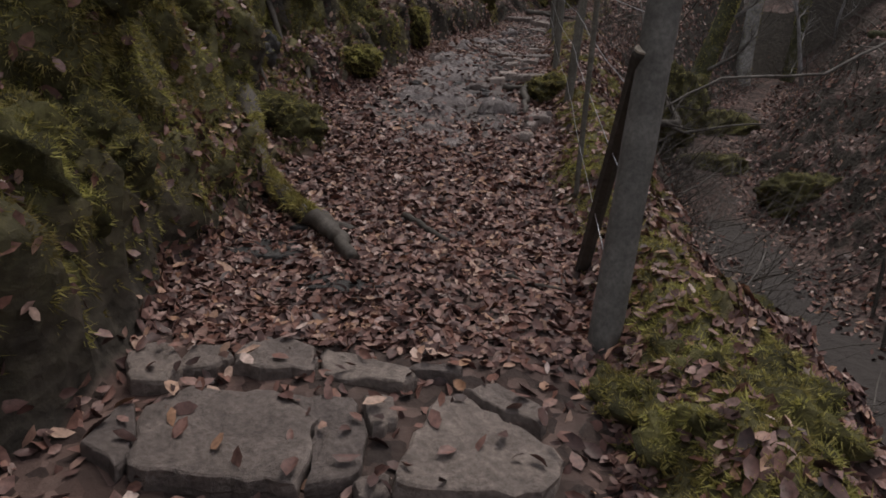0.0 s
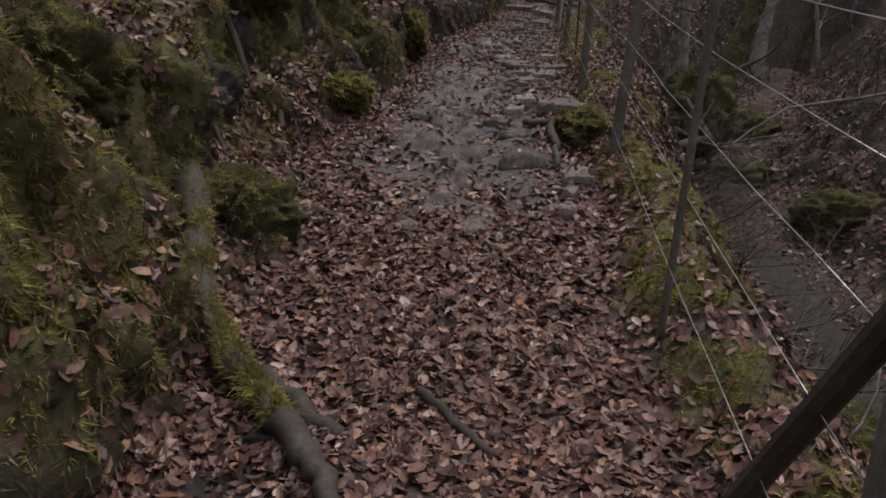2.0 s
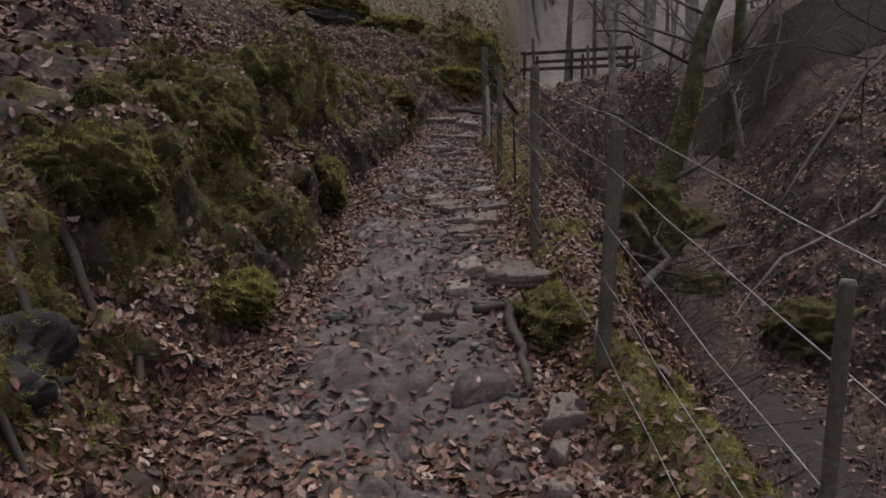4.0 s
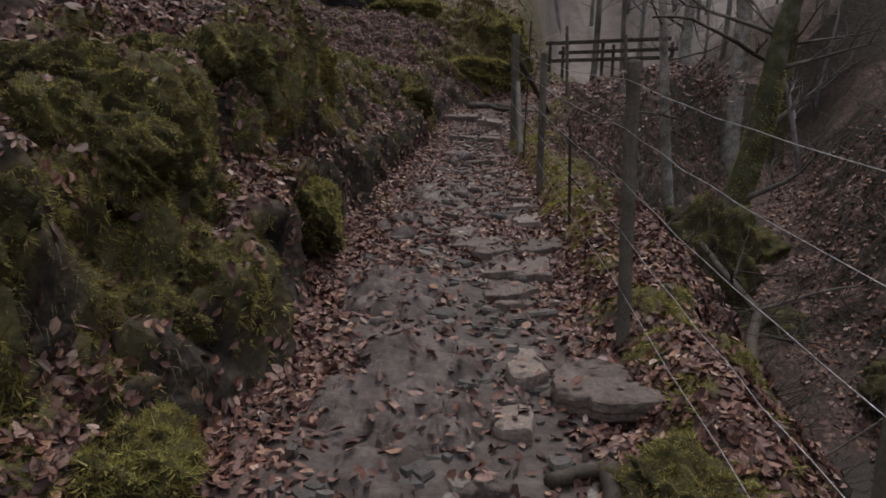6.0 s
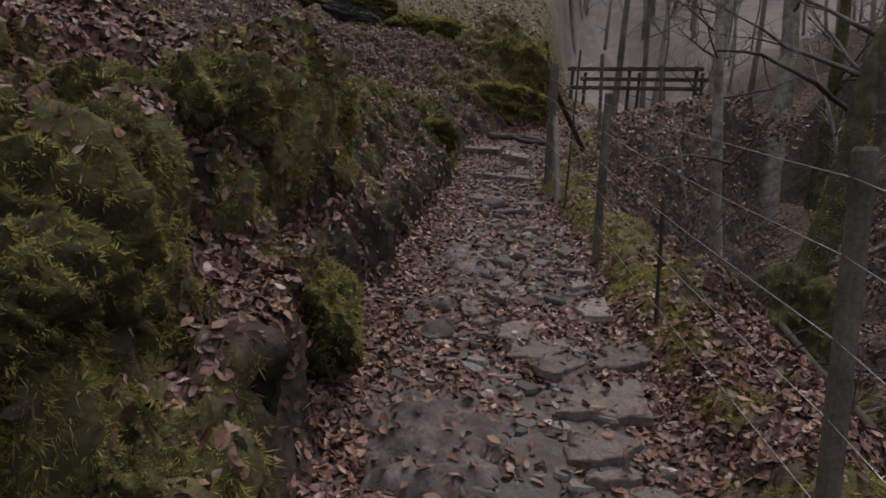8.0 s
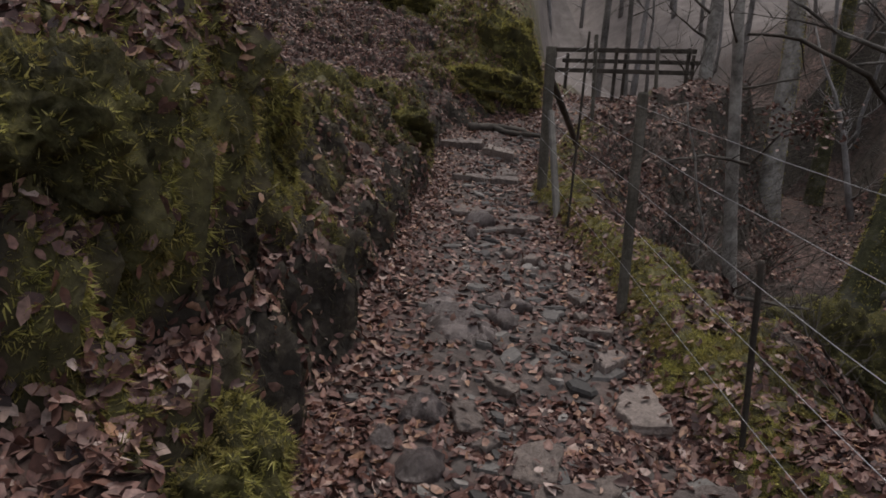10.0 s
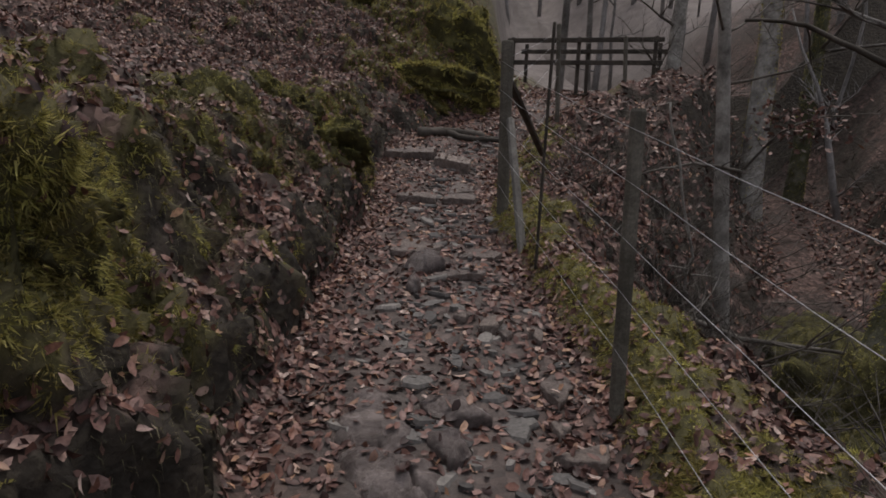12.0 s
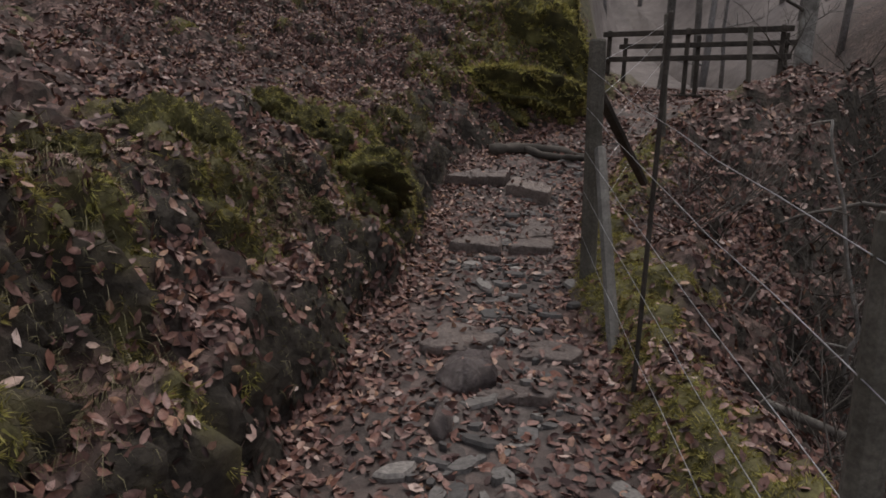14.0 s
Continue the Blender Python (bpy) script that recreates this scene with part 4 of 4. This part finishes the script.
boulder(0.86, 1.76, 0.14, 0.34, 0.46, 0.22, 18, "mossy hump of earth and stone below the fence post", -10, 9000)
boulder(-0.38, 8.15, 1.58, 0.15, 0.28, 0.2, 19, "moss-hung rock at the foot of the bank", 10, 5000)
boulder(-0.72, 5.9, 1.12, 0.15, 0.24, 0.12, 21, "low mossy rock at the foot of the bank", 20, 4000)
boulder(-0.62, 7.0, 1.38, 0.14, 0.24, 0.13, 22, "mossy rock at the foot of the bank", 10, 4500)

# ---------------------------------------------------------------- roots and sticks on the ground


def ground_line(pts, lift):
    return [(x, y, float(land(x, y)) + lift) for x, y in pts]


def root(name, pts, r0, r1, lift, label, material, seed, mossy=0):
    line = ground_line(pts, lift)
    dense = []
    for a, b in zip(line[:-1], line[1:]):
        for k in range(5):
            dense.append(Vector(a).lerp(Vector(b), k / 5))
    dense.append(Vector(line[-1]))
    n = len(dense)
    dense = [p + Vector((noise.noise((i * 0.5, seed, 0)), noise.noise((i * 0.5, seed, 7)), 0.4 * noise.noise((i * 0.7, seed, 3)))) * 0.035 for i, p in enumerate(dense)]
    dense = [p - Vector((0, 0, 1.2 * r1 * max(0, i / (n - 1) - 0.7) / 0.3)) for i, p in enumerate(dense)]
    radii = [(r0 + (r1 - r0) * i / (n - 1)) * (1 + 0.25 * noise.noise((i * 0.8, seed, 9))) for i in range(n)]
    ob = thing(name, Build().tube(dense, radii, 9, 0.25, seed).mesh(name, material), label, "root" if "root" in name else "stick")
    if mossy:
        p = np.array([tuple(q) for q in dense])
        pick = rng.randint(0, int(n * 0.6), mossy)
        ang = rng.uniform(-1.3, 1.3, mossy)
        rad = np.array(radii)[pick]
        nr = np.stack([np.sin(ang), 0.2 * rng.normal(size=mossy), np.cos(ang)], -1)
        q = p[pick] + nr * rad[:, None] * 0.9 + (p[np.minimum(pick + 1, n - 1)] - p[pick]) * rng.rand(mossy, 1)
        part("moss", clump_mesh("moss", q, nr, 0.022, 0.0025, MOSS), ob, "green moss on the root")
    return ob


root("tree_root", [(-1.28, 4.35), (-1.02, 3.75), (-0.85, 3.3), (-0.60, 3.0), (-0.45, 2.80), (-0.36, 2.66), (-0.29, 2.52)], 0.066, 0.026, 0.05, "long tree root, mossy above and worn bare below", ROOT, 1, 1800)
root("tree_root", [(-0.62, 3.15), (-0.42, 2.95), (-0.24, 2.86)], 0.04, 0.02, 0.0, "bare brown root beside the path", ROOT, 2)
root("tree_root", [(0.72, 5.95), (0.66, 5.65), (0.66, 5.4), (0.62, 5.12)], 0.035, 0.018, 0.03, "bare dark root crossing the path edge", ROOT, 3)
root("tree_root", [(0.52, 5.92), (0.68, 5.98), (0.84, 5.86), (0.98, 5.6)], 0.026, 0.016, 0.02, "dark gnarled root under the stone ledge", DARK_WOOD, 4)
root("tree_root", [(1.75, 16.15), (2.05, 16.22), (2.4, 16.2), (2.8, 16.15)], 0.07, 0.05, 0.03, "dark root lying across the path as a step", DARK_WOOD, 5)
root("tree_root", [(2.05, 16.3), (2.3, 16.0), (2.6, 15.95), (2.9, 16.0)], 0.045, 0.03, 0.04, "dark root crossing the upper path", DARK_WOOD, 6)
root("fallen_stick", [(-0.13, 3.10), (-0.02, 2.97), (0.08, 2.84)], 0.018, 0.012, 0.018, "short broken stick on the leaves", DARK_WOOD, 7)
root("fallen_stick", [(0.30, 2.48), (0.42, 2.42), (0.50, 2.43)], 0.01, 0.008, 0.012, "thin broken stick beside the moss", DARK_WOOD, 8)
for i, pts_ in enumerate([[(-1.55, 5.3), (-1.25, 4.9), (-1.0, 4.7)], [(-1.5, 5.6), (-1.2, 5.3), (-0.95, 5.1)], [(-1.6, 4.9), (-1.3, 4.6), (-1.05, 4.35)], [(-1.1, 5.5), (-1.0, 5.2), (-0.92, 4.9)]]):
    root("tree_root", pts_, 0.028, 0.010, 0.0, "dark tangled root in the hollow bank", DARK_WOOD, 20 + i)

# ---------------------------------------------------------------- fence
fence = thing("fence", None, "wire stock fence on weathered wooden posts beside the path", "fence")


def post_mesh(a, b, rad, seed, square=False, material=POST_WOOD):
    pts_ = [Vector(a).lerp(Vector(b), k / 8) for k in range(9)]
    pts_ = [p + Vector((noise.noise((k, seed, 0)), noise.noise((k, seed, 5)), 0)) * rad * 0.12 for k, p in enumerate(pts_)]
    radii = [rad * (1 + 0.06 * noise.noise((k * 0.9, seed, 2))) for k in range(9)]
    pts_.append(pts_[-1] + (Vector(b) - Vector(a)).normalized() * 0.012)
    radii.append(rad * 0.86)
    return Build().tube(pts_, radii, 8 if square else 14, 0.03, seed).mesh("post", material, not square)


POSTS = [((0.56, 2.00, 0.15), (0.665, 2.19, 1.68), 0.052, False), ((0.72, 3.42, 0.40), (0.69, 3.38, 1.66), 0.0135, False), ((0.91, 5.06, 0.70), (0.95, 5.08, 1.96), 0.032, True),
         ((1.07, 6.75, 1.0), (1.05, 6.8, 2.41), 0.031, True), ((1.36, 8.54, 1.3), (1.32, 8.54, 2.18), 0.011, False), ((1.505, 9.98, 1.45), (1.495, 10.0, 2.82), 0.031, True),
         ((1.72, 11.6, 1.6), (1.745, 11.6, 3.36), 0.010, False), ((1.90, 12.9, 1.8), (1.86, 12.9, 3.40), 0.05, True), ((3.40, 15.65, 2.6), (3.33, 15.65, 3.98), 0.028, False), ((5.0, 17.1, 2.9), (4.9, 17.05, 4.1), 0.03, False)]
for i, (a, b, rad, sq) in enumerate(POSTS):
    part("post", post_mesh(a, b, rad, i, sq, DARK_WOOD if rad < 0.013 else PALE_WOOD if i == 0 else POST_WOOD), fence, "grey weathered round strainer post" if i == 0 else "")
part("strut", post_mesh((0.61, 2.64, 0.3), (0.585, 2.12, 1.17), 0.029, 31, True, DARK_WOOD), fence, "dark sloping timber strut with a pale cut end")
end = Vector((0.585, 2.12, 1.17)) - Vector((0.61, 2.64, 0.3))
end.normalize()
top_ = Vector((0.585, 2.12, 1.17)) + end * 0.012
CUT_WOOD = two_scale("fresh_cut_wood", (0.26, 0.22, 0.17), (0.42, 0.36, 0.29), (0.55, 0.49, 0.41), 20, 90, 0.8, 0.2, 0.002)
part("cut_end", Build().tube([top_, top_ + end * 0.006], [0.025, 0.024], 8).mesh("cut_end", CUT_WOOD, False), fence, "pale sawn end of the strut")
part("strut", post_mesh((1.80, 12.05, 1.8), (1.90, 12.85, 2.80), 0.034, 32, True, PALE_WOOD), fence, "pale sloping timber strut")
part("strut", post_mesh((1.92, 13.0, 3.12), (2.72, 14.3, 2.5), 0.035, 33, True, DARK_WOOD), fence, "dark sloping timber rail")
LINE = [0, 2, 3, 5, 7]
for k, hgt in enumerate((1.04, 0.85, 0.64, 0.44, 0.21)):
    pts_ = []
    for a_, b_ in zip(LINE[:-1], LINE[1:]):
        ends = []
        for q in (a_, b_):
            lo, hi = Vector(POSTS[q][0]), Vector(POSTS[q][1])
            g = (0.33, 0, 0.88, 1.24, 0, 1.68, 0, 2.05)[q]
            hh = hgt * (1.13, 1, 1.10, 1.06, 1, 1.04, 1, 1.16)[q]
            t = (g + hh - lo.z) / (hi.z - lo.z)
            ends.append(lo.lerp(hi, t) + Vector((-1, 0, 0)) * POSTS[q][2] * 0.9)
        for s in range(8):
            t = s / 8
            p = ends[0].lerp(ends[1], t)
            p.z -= 0.02 * math.sin(math.pi * t) + 0.006 * noise.noise((t * 7, k, a_))
            p.x += 0.01 * noise.noise((t * 6, k + 3, a_))
            pts_.append(p)
    pts_.append(ends[1])
    part("wire", Build().tube(pts_, [0.0014] * len(pts_), 6).mesh("wire", WIRE), fence, "galvanised fence wire")
    lo, hi = Vector(POSTS[8][0]), Vector(POSTS[8][1])
    far_end = lo.lerp(hi, min(0.95, (2.95 + hgt - lo.z) / (hi.z - lo.z)))
    part("wire", Build().tube([ends[1], ends[1].lerp(far_end, 0.5) - Vector((0, 0, 0.02)), far_end], [0.0014] * 3, 6).mesh("wire", WIRE), fence)

for x, y in ((4.19, 6.06), (3.88, 5.39)):
    z = float(land(x, y))
    thing("stake", post_mesh((x, y, z - 0.1), (x + 0.05, y + 0.1, z + 0.55), 0.018, int(x * 9), False, DARK_WOOD), "thin dark wooden stake beside the lower path", "stake", "stakes by the lower path")

# ---------------------------------------------------------------- footbridge
bridge = thing("footbridge", None, "small dark timber footbridge with post and rail sides", "footbridge")
L0, R0 = Vector((4.62, 21.5, 3.45)), Vector((7.0, 19.9, 3.45))
side = Vector((0.55, 0.83, 0)) * 1.1
along = (R0 - L0).normalized()


def beam(a, b, w, h):
    a, b = Vector(a), Vector(b)
    d = (b - a).normalized()
    s = d.cross(Vector((0, 0, 1)))
    s = s.normalized() if s.length > 1e-3 else Vector(along)
    u = s.cross(d)
    bm = bmesh.new()
    vs = [bm.verts.new(p + s * w * i / 2 + u * h * j / 2) for p in (a, b) for i, j in ((-1, -1), (1, -1), (1, 1), (-1, 1))]
    for f_ in ((0, 1, 2, 3), (7, 6, 5, 4), (0, 4, 5, 1), (1, 5, 6, 2), (2, 6, 7, 3), (3, 7, 4, 0)):
        bm.faces.new([vs[k] for k in f_])
    bmesh.ops.bevel(bm, geom=list(bm.edges), offset=0.006, segments=1, affect="EDGES")
    bmesh.ops.recalc_face_normals(bm, faces=bm.faces)
    me = bpy.data.meshes.new("beam")
    bm.to_mesh(me)
    bm.free()
    me.materials.append(DARK_WOOD)
    return me


for off in (Vector((0, 0, 0)), side):
    for t in (0.0, 0.47, 0.98):
        p = L0.lerp(R0, t) + off
        part("bridge_post", beam(p - Vector((0, 0, 0.6)), p + Vector((0, 0, 1.12)), 0.07, 0.07), bridge)
    for hgt in ((1.05, 0.62) if off.length == 0 else (0.95,)):
        part("rail", beam(L0 + off + Vector((0, 0, hgt)) - along * 0.1 - side * 0.06, R0 + off + Vector((0, 0, hgt)) + along * 0.1 - side * 0.06, 0.04, 0.09), bridge)
    part("bearer", beam(L0 + off * 0.9 - Vector((0, 0, 0.14)) - along * 0.4, R0 + off * 0.9 - Vector((0, 0, 0.14)) + along * 0.4, 0.12, 0.18), bridge)
for k in range(18):
    p = L0.lerp(R0, (k + 0.5) / 18)
    part("deck_plank", beam(p - side * 0.05, p + side * 1.05, 0.14, 0.04), bridge)


# ---------------------------------------------------------------- trees
def limb(build, a, way, length, rad, r_, depth, seg):
    """One limb and the twigs that leave it."""
    pts_, p, d = [Vector(a)], Vector(a), Vector(way).normalized()
    n = 6
    for _ in range(n):
        d = (d + Vector((r_.uniform(-1, 1), r_.uniform(-1, 1), r_.uniform(-0.6, 0.8))) * 0.22).normalized()
        p = p + d * length / n
        pts_.append(p.copy())
    build.tube(pts_, [rad * (1 - 0.88 * k / n) for k in range(n + 1)], seg, 0.1, r_.randint(0, 99))
    if depth:
        for k in range(2, n + 1):
            for _ in range(1 if depth > 1 else 2):
                w = (d + Vector((r_.uniform(-1, 1), r_.uniform(-1, 1), r_.uniform(-0.5, 0.9)))).normalized()
                limb(build, pts_[k], w, length * r_.uniform(0.35, 0.6), rad * (1 - 0.8 * k / n) * 0.6, r_, depth - 1, max(4, seg - 2))


def tree(base, lean, height, rad, seed, material, label, limbs=9, low=0.3, mossy=0):
    r_ = random.Random(seed)
    x, y = base
    z = float(land(x, y)) - 0.7
    height += 0.55
    ob = thing("tree", None, label, "tree", "bare winter trees")
    ob.location = (x, y, z)
    n = 16
    pts_ = []
    for k in range(n + 1):
        t = k / n
        pts_.append(Vector((lean[0] * t ** 0.8 + 0.12 * rad * 10 * noise.noise((t * 4, seed, 1)) * t, lean[1] * t + rad * noise.noise((t * 4, seed, 8)) * t, height * t)))
    radii = [rad * (1.0 + 0.7 * max(0, 0.08 - k / n) / 0.08) * (1 - 0.75 * (k / n) ** 1.2) * (1 + 0.07 * noise.noise((k, seed, 4))) for k in range(n + 1)]
    part("trunk", Build().tube(pts_, radii, 14, 0.12, seed).mesh("trunk", material), ob)
    crown = Build()
    for k in range(limbs):
        t = low + (0.96 - low) * (k + r_.random()) / limbs
        i = min(int(t * n), n - 1)
        a = r_.random() * 6.28
        limb(crown, pts_[i], (math.cos(a), math.sin(a), r_.uniform(0.1, 0.9)), height * r_.uniform(0.16, 0.32), radii[i] * 0.26, r_, 2, 6)
    part("crown", crown.mesh("crown", TWIG if material is not MOSSY_BARK else BARK), ob, "bare limbs and twigs")
    if mossy:
        p = np.array([tuple(q) for q in pts_])
        pick = rng.randint(0, 9, mossy)
        ang = rng.uniform(0, 6.28, mossy)
        keep = fbm(ang * 1.2, pick * 0.6 + rng.rand(mossy), seed, 2) > 0.45
        pick, ang = pick[keep], ang[keep]
        tt = rng.rand(len(pick), 1)
        rad_ = np.array(radii)[pick][:, None] * (1 - tt) + np.array(radii)[pick + 1][:, None] * tt
        nr = np.stack([np.cos(ang), np.sin(ang), np.zeros(len(pick))], -1)
        part("moss", frond_mesh("moss", p[pick] * (1 - tt) + p[pick + 1] * tt + nr * rad_ * 0.98, nr, 0.03, 0.006, MOSS), ob, "green moss on the trunk")
    return ob


tree((3.28, 11.0), (1.9, 0.5), 5.5, 0.19, 1, MOSSY_BARK, "thick leaning tree with patchy moss on its trunk", 8, 0.35, 6000)
tree((4.43, 13.3), (-0.75, 0), 6.5, 0.085, 2, BIRCH, "slender pale grey birch growing from the gully", 9, 0.4)
tree((7.96, 21.0), (0.1, 0), 8.0, 0.19, 3, BIRCH, "dark scarred birch beside the footbridge", 9, 0.35)
tree((7.2, 17.0), (0.1, 0.3), 8.0, 0.20, 4, BIRCH, "large pale mossy tree on the far bank", 8, 0.4, 4000)
tree((8.75, 18.0), (0.25, 0), 8.0, 0.16, 5, MOSSY_BARK, "green mossy tree on the far slope", 8, 0.35, 4000)
tree((6.1, 8.3), (0.3, 0.3), 6.0, 0.13, 6, BARK, "grey tree whose lower branches hang over the gully", 6, 0.5)
tree((6.4, 23.5), (0.3, 0), 8.0, 0.10, 7, BARK, "thin grey tree beyond the footbridge", 8, 0.3)
tree((8.3, 26.0), (-0.3, 0), 9.0, 0.09, 8, BARK, "thin grey tree beyond the footbridge", 8, 0.3)


def branch(name, line, r0, r1, seed, label, material, twigs=5, twig_len=0.5):
    r_ = random.Random(seed)
    dense = []
    for a, b in zip(line[:-1], line[1:]):
        dense += bent(a, b, 5, 0.012, r_.randint(0, 999))[:-1]
    dense.append(Vector(line[-1]))
    n = len(dense) - 1
    ob = thing(name, Build().tube(dense, [r0 + (r1 - r0) * k / n for k in range(n + 1)], 8, 0.15, seed).mesh(name, material), label, "branch")
    b_ = Build()
    for _ in range(twigs):
        k = r_.randint(n // 4, n)
        limb(b_, dense[k], (r_.uniform(-1, 1), r_.uniform(-1, 1), r_.uniform(-0.6, 0.8)), twig_len * r_.uniform(0.5, 1.2), max(0.003, (r0 + (r1 - r0) * k / n) * 0.45), r_, 1, 5)
    if twigs:
        tagged(part("spray", b_.mesh("spray", material), ob, "thin bare twigs"), kind="stuff")
    return ob


branch("hanging_branch", [(6.05, 8.2, 2.6), (5.18, 8.0, 1.99), (3.88, 7.2, 1.41), (2.4, 6.1, 1.25), (1.79, 5.6, 0.97)], 0.026, 0.006, 1, "bare pale branch hanging over the gully", TWIG, 7, 0.8)
branch("hanging_branch", [(6.05, 8.2, 4.3), (4.2, 6.8, 3.4), (2.68, 5.6, 2.56), (2.13, 5.2, 2.23), (1.35, 4.6, 1.66)], 0.024, 0.005, 2, "long dark twiggy branch reaching over the fence", DARK_WOOD, 9, 0.5)
branch("fallen_log", [(7.1, 12.0, 2.35), (8.2, 12.3, 2.42), (9.2, 12.6, 2.5)], 0.07, 0.05, 3, "mossy fallen limb lying on the far bank", MOSSY_BARK, 3, 0.7)
branch("dead_branch", [(5.3, 12.6, 3.1), (4.08, 11.5, 3.23), (3.78, 12.0, 3.54), (3.29, 12.0, 3.54)], 0.03, 0.012, 4, "dark dead branch caught between the trees", DARK_WOOD, 4, 0.6)
branch("sapling", [(3.86, 13.2, 1.0), (3.73, 13.1, 1.4), (3.73, 13.0, 1.66), (3.52, 13.0, 2.45), (3.36, 13.0, 3.01)], 0.022, 0.008, 5, "pale crooked sapling in the gully", BIRCH, 6, 0.5)
branch("dead_branch", [(4.25, 13.2, 2.43), (3.7, 13.1, 2.5), (3.11, 13.0, 2.38)], 0.02, 0.008, 6, "grey dead branch leaning on the birch", TWIG, 5, 0.5)
branch("fallen_branch", [(2.6, 12.4, 1.55), (3.4, 11.8, 1.3), (4.4, 11.5, 1.2)], 0.03, 0.01, 7, "bare fallen branch in the gully", TWIG, 8, 0.7)
branch("fallen_branch", [(2.5, 9.0, 0.9), (3.4, 9.6, 0.6), (4.6, 9.8, 0.8)], 0.03, 0.01, 8, "bare fallen branch in the gully", TWIG, 8, 0.7)
branch("fallen_log", [(2.2, 7.6, 0.75), (3.1, 9.0, 0.75), (3.3, 10.4, 1.1)], 0.05, 0.03, 9, "dark fallen limb on the gully side", DARK_WOOD, 6, 0.7)

sprig = branch("beech_sprig", [(4.34, 13.28, 2.45), (4.5, 13.05, 2.8), (4.75, 12.8, 2.95), (5.1, 12.6, 2.98)], 0.014, 0.005, 10, "thin beech branch still holding rust-brown leaves", TWIG, 5, 0.5)
pts = np.stack([rng.normal(4.6, 0.28, 260), rng.normal(12.95, 0.2, 260), rng.normal(2.86, 0.12, 260)], -1)
tagged(part("dead_leaves", leaf_mesh("dead_leaves", pts, np.tile([0.0, 0.0, 1.0], (260, 1)), 0.032, 1.2), sprig, "rust-brown clinging leaves"), kind="stuff")

# tangled twigs and brush in the gully and on the far slope
r = random.Random(11)
brush = Build()
for _ in range(1100):
    y = r.uniform(3.5, 22)
    gm0 = float(np.interp(y, GULLY[:, 0], GULLY[:, 1]))
    x = gm0 + r.choice((r.uniform(-1.6, -0.5), r.uniform(0.5, 5)))
    if x < float(edges(np.array(y))[1]) + 0.7:
        continue
    z = float(land(x, y))
    a, el = r.random() * 6.28, r.uniform(-0.1, 0.9)
    ln = r.uniform(0.4, 1.4)
    limb(brush, (x, y, z), (math.cos(a), math.sin(a), el), ln, r.uniform(0.004, 0.011), r, 1 if r.random() < 0.5 else 0, 4)
for _ in range(240):
    y = r.uniform(8.5, 14.5)
    x = float(edges(np.array(y))[1]) + r.uniform(0.75, 2.6)
    a = r.random() * 6.28
    limb(brush, (x, y, float(land(x, y))), (math.cos(a), math.sin(a), r.uniform(0.2, 1.0)), r.uniform(0.5, 1.1), r.uniform(0.005, 0.009), r, 1, 4)
thing("brushwood", brush.mesh("brushwood", TWIG), "tangled dead twigs and brushwood in the gully", "brushwood", kind="stuff")

# the wood behind, with haze put into its bark as a lighter, greyer colour
HAZED_BARK = two_scale("hazed_far_bark", (0.17, 0.16, 0.155), (0.28, 0.265, 0.258), (0.40, 0.385, 0.375), 2.0, 20, 0.9, 0.5, 0.02)
woods = Build()
for _ in range(460):
    x, y = r.uniform(-14, 46), r.uniform(23, 75)
    if x < 8.5 and y < 34:
        continue
    z, hgt = float(land(x, y)), r.uniform(5, 11)
    rad = r.uniform(0.04, 0.16)
    top = (x + r.uniform(-1, 1), y + r.uniform(-1, 1), z + hgt)
    line = bent((x, y, z - 0.2), top, 6, 0.12, r.randint(0, 9999))
    woods.tube(line, [rad * (1 - 0.8 * k / 6) for k in range(7)], 6, 0.1)
    for _k in range(7):
        i = r.randint(1, 5)
        a = r.random() * 6.28
        limb(woods, line[i], (math.cos(a), math.sin(a), r.uniform(0.2, 1.0)), hgt * r.uniform(0.12, 0.3), rad * 0.3, r, 1 if _k < 4 else 0, 4)
for _ in range(70):
    x, y = r.uniform(8.5, 24), r.uniform(8, 26)
    z, hgt, rad = float(land(x, y)), r.uniform(3, 7), r.uniform(0.02, 0.07)
    line = bent((x, y, z - 0.2), (x + r.uniform(-1, 1), y + r.uniform(-1, 1), z + hgt), 6, 0.12, r.randint(0, 9999))
    woods.tube(line, [rad * (1 - 0.8 * k / 6) for k in range(7)], 6, 0.1)
    for _k in range(6):
        a = r.random() * 6.28
        limb(woods, line[r.randint(1, 5)], (math.cos(a), math.sin(a), r.uniform(0.1, 0.9)), hgt * r.uniform(0.15, 0.35), rad * 0.4, r, 1, 4)
thing("far_woods", woods.mesh("far_woods", HAZED_BARK), "bare winter woodland covering the far hillside, its bark paled to grey for haze", "woods", kind="stuff")
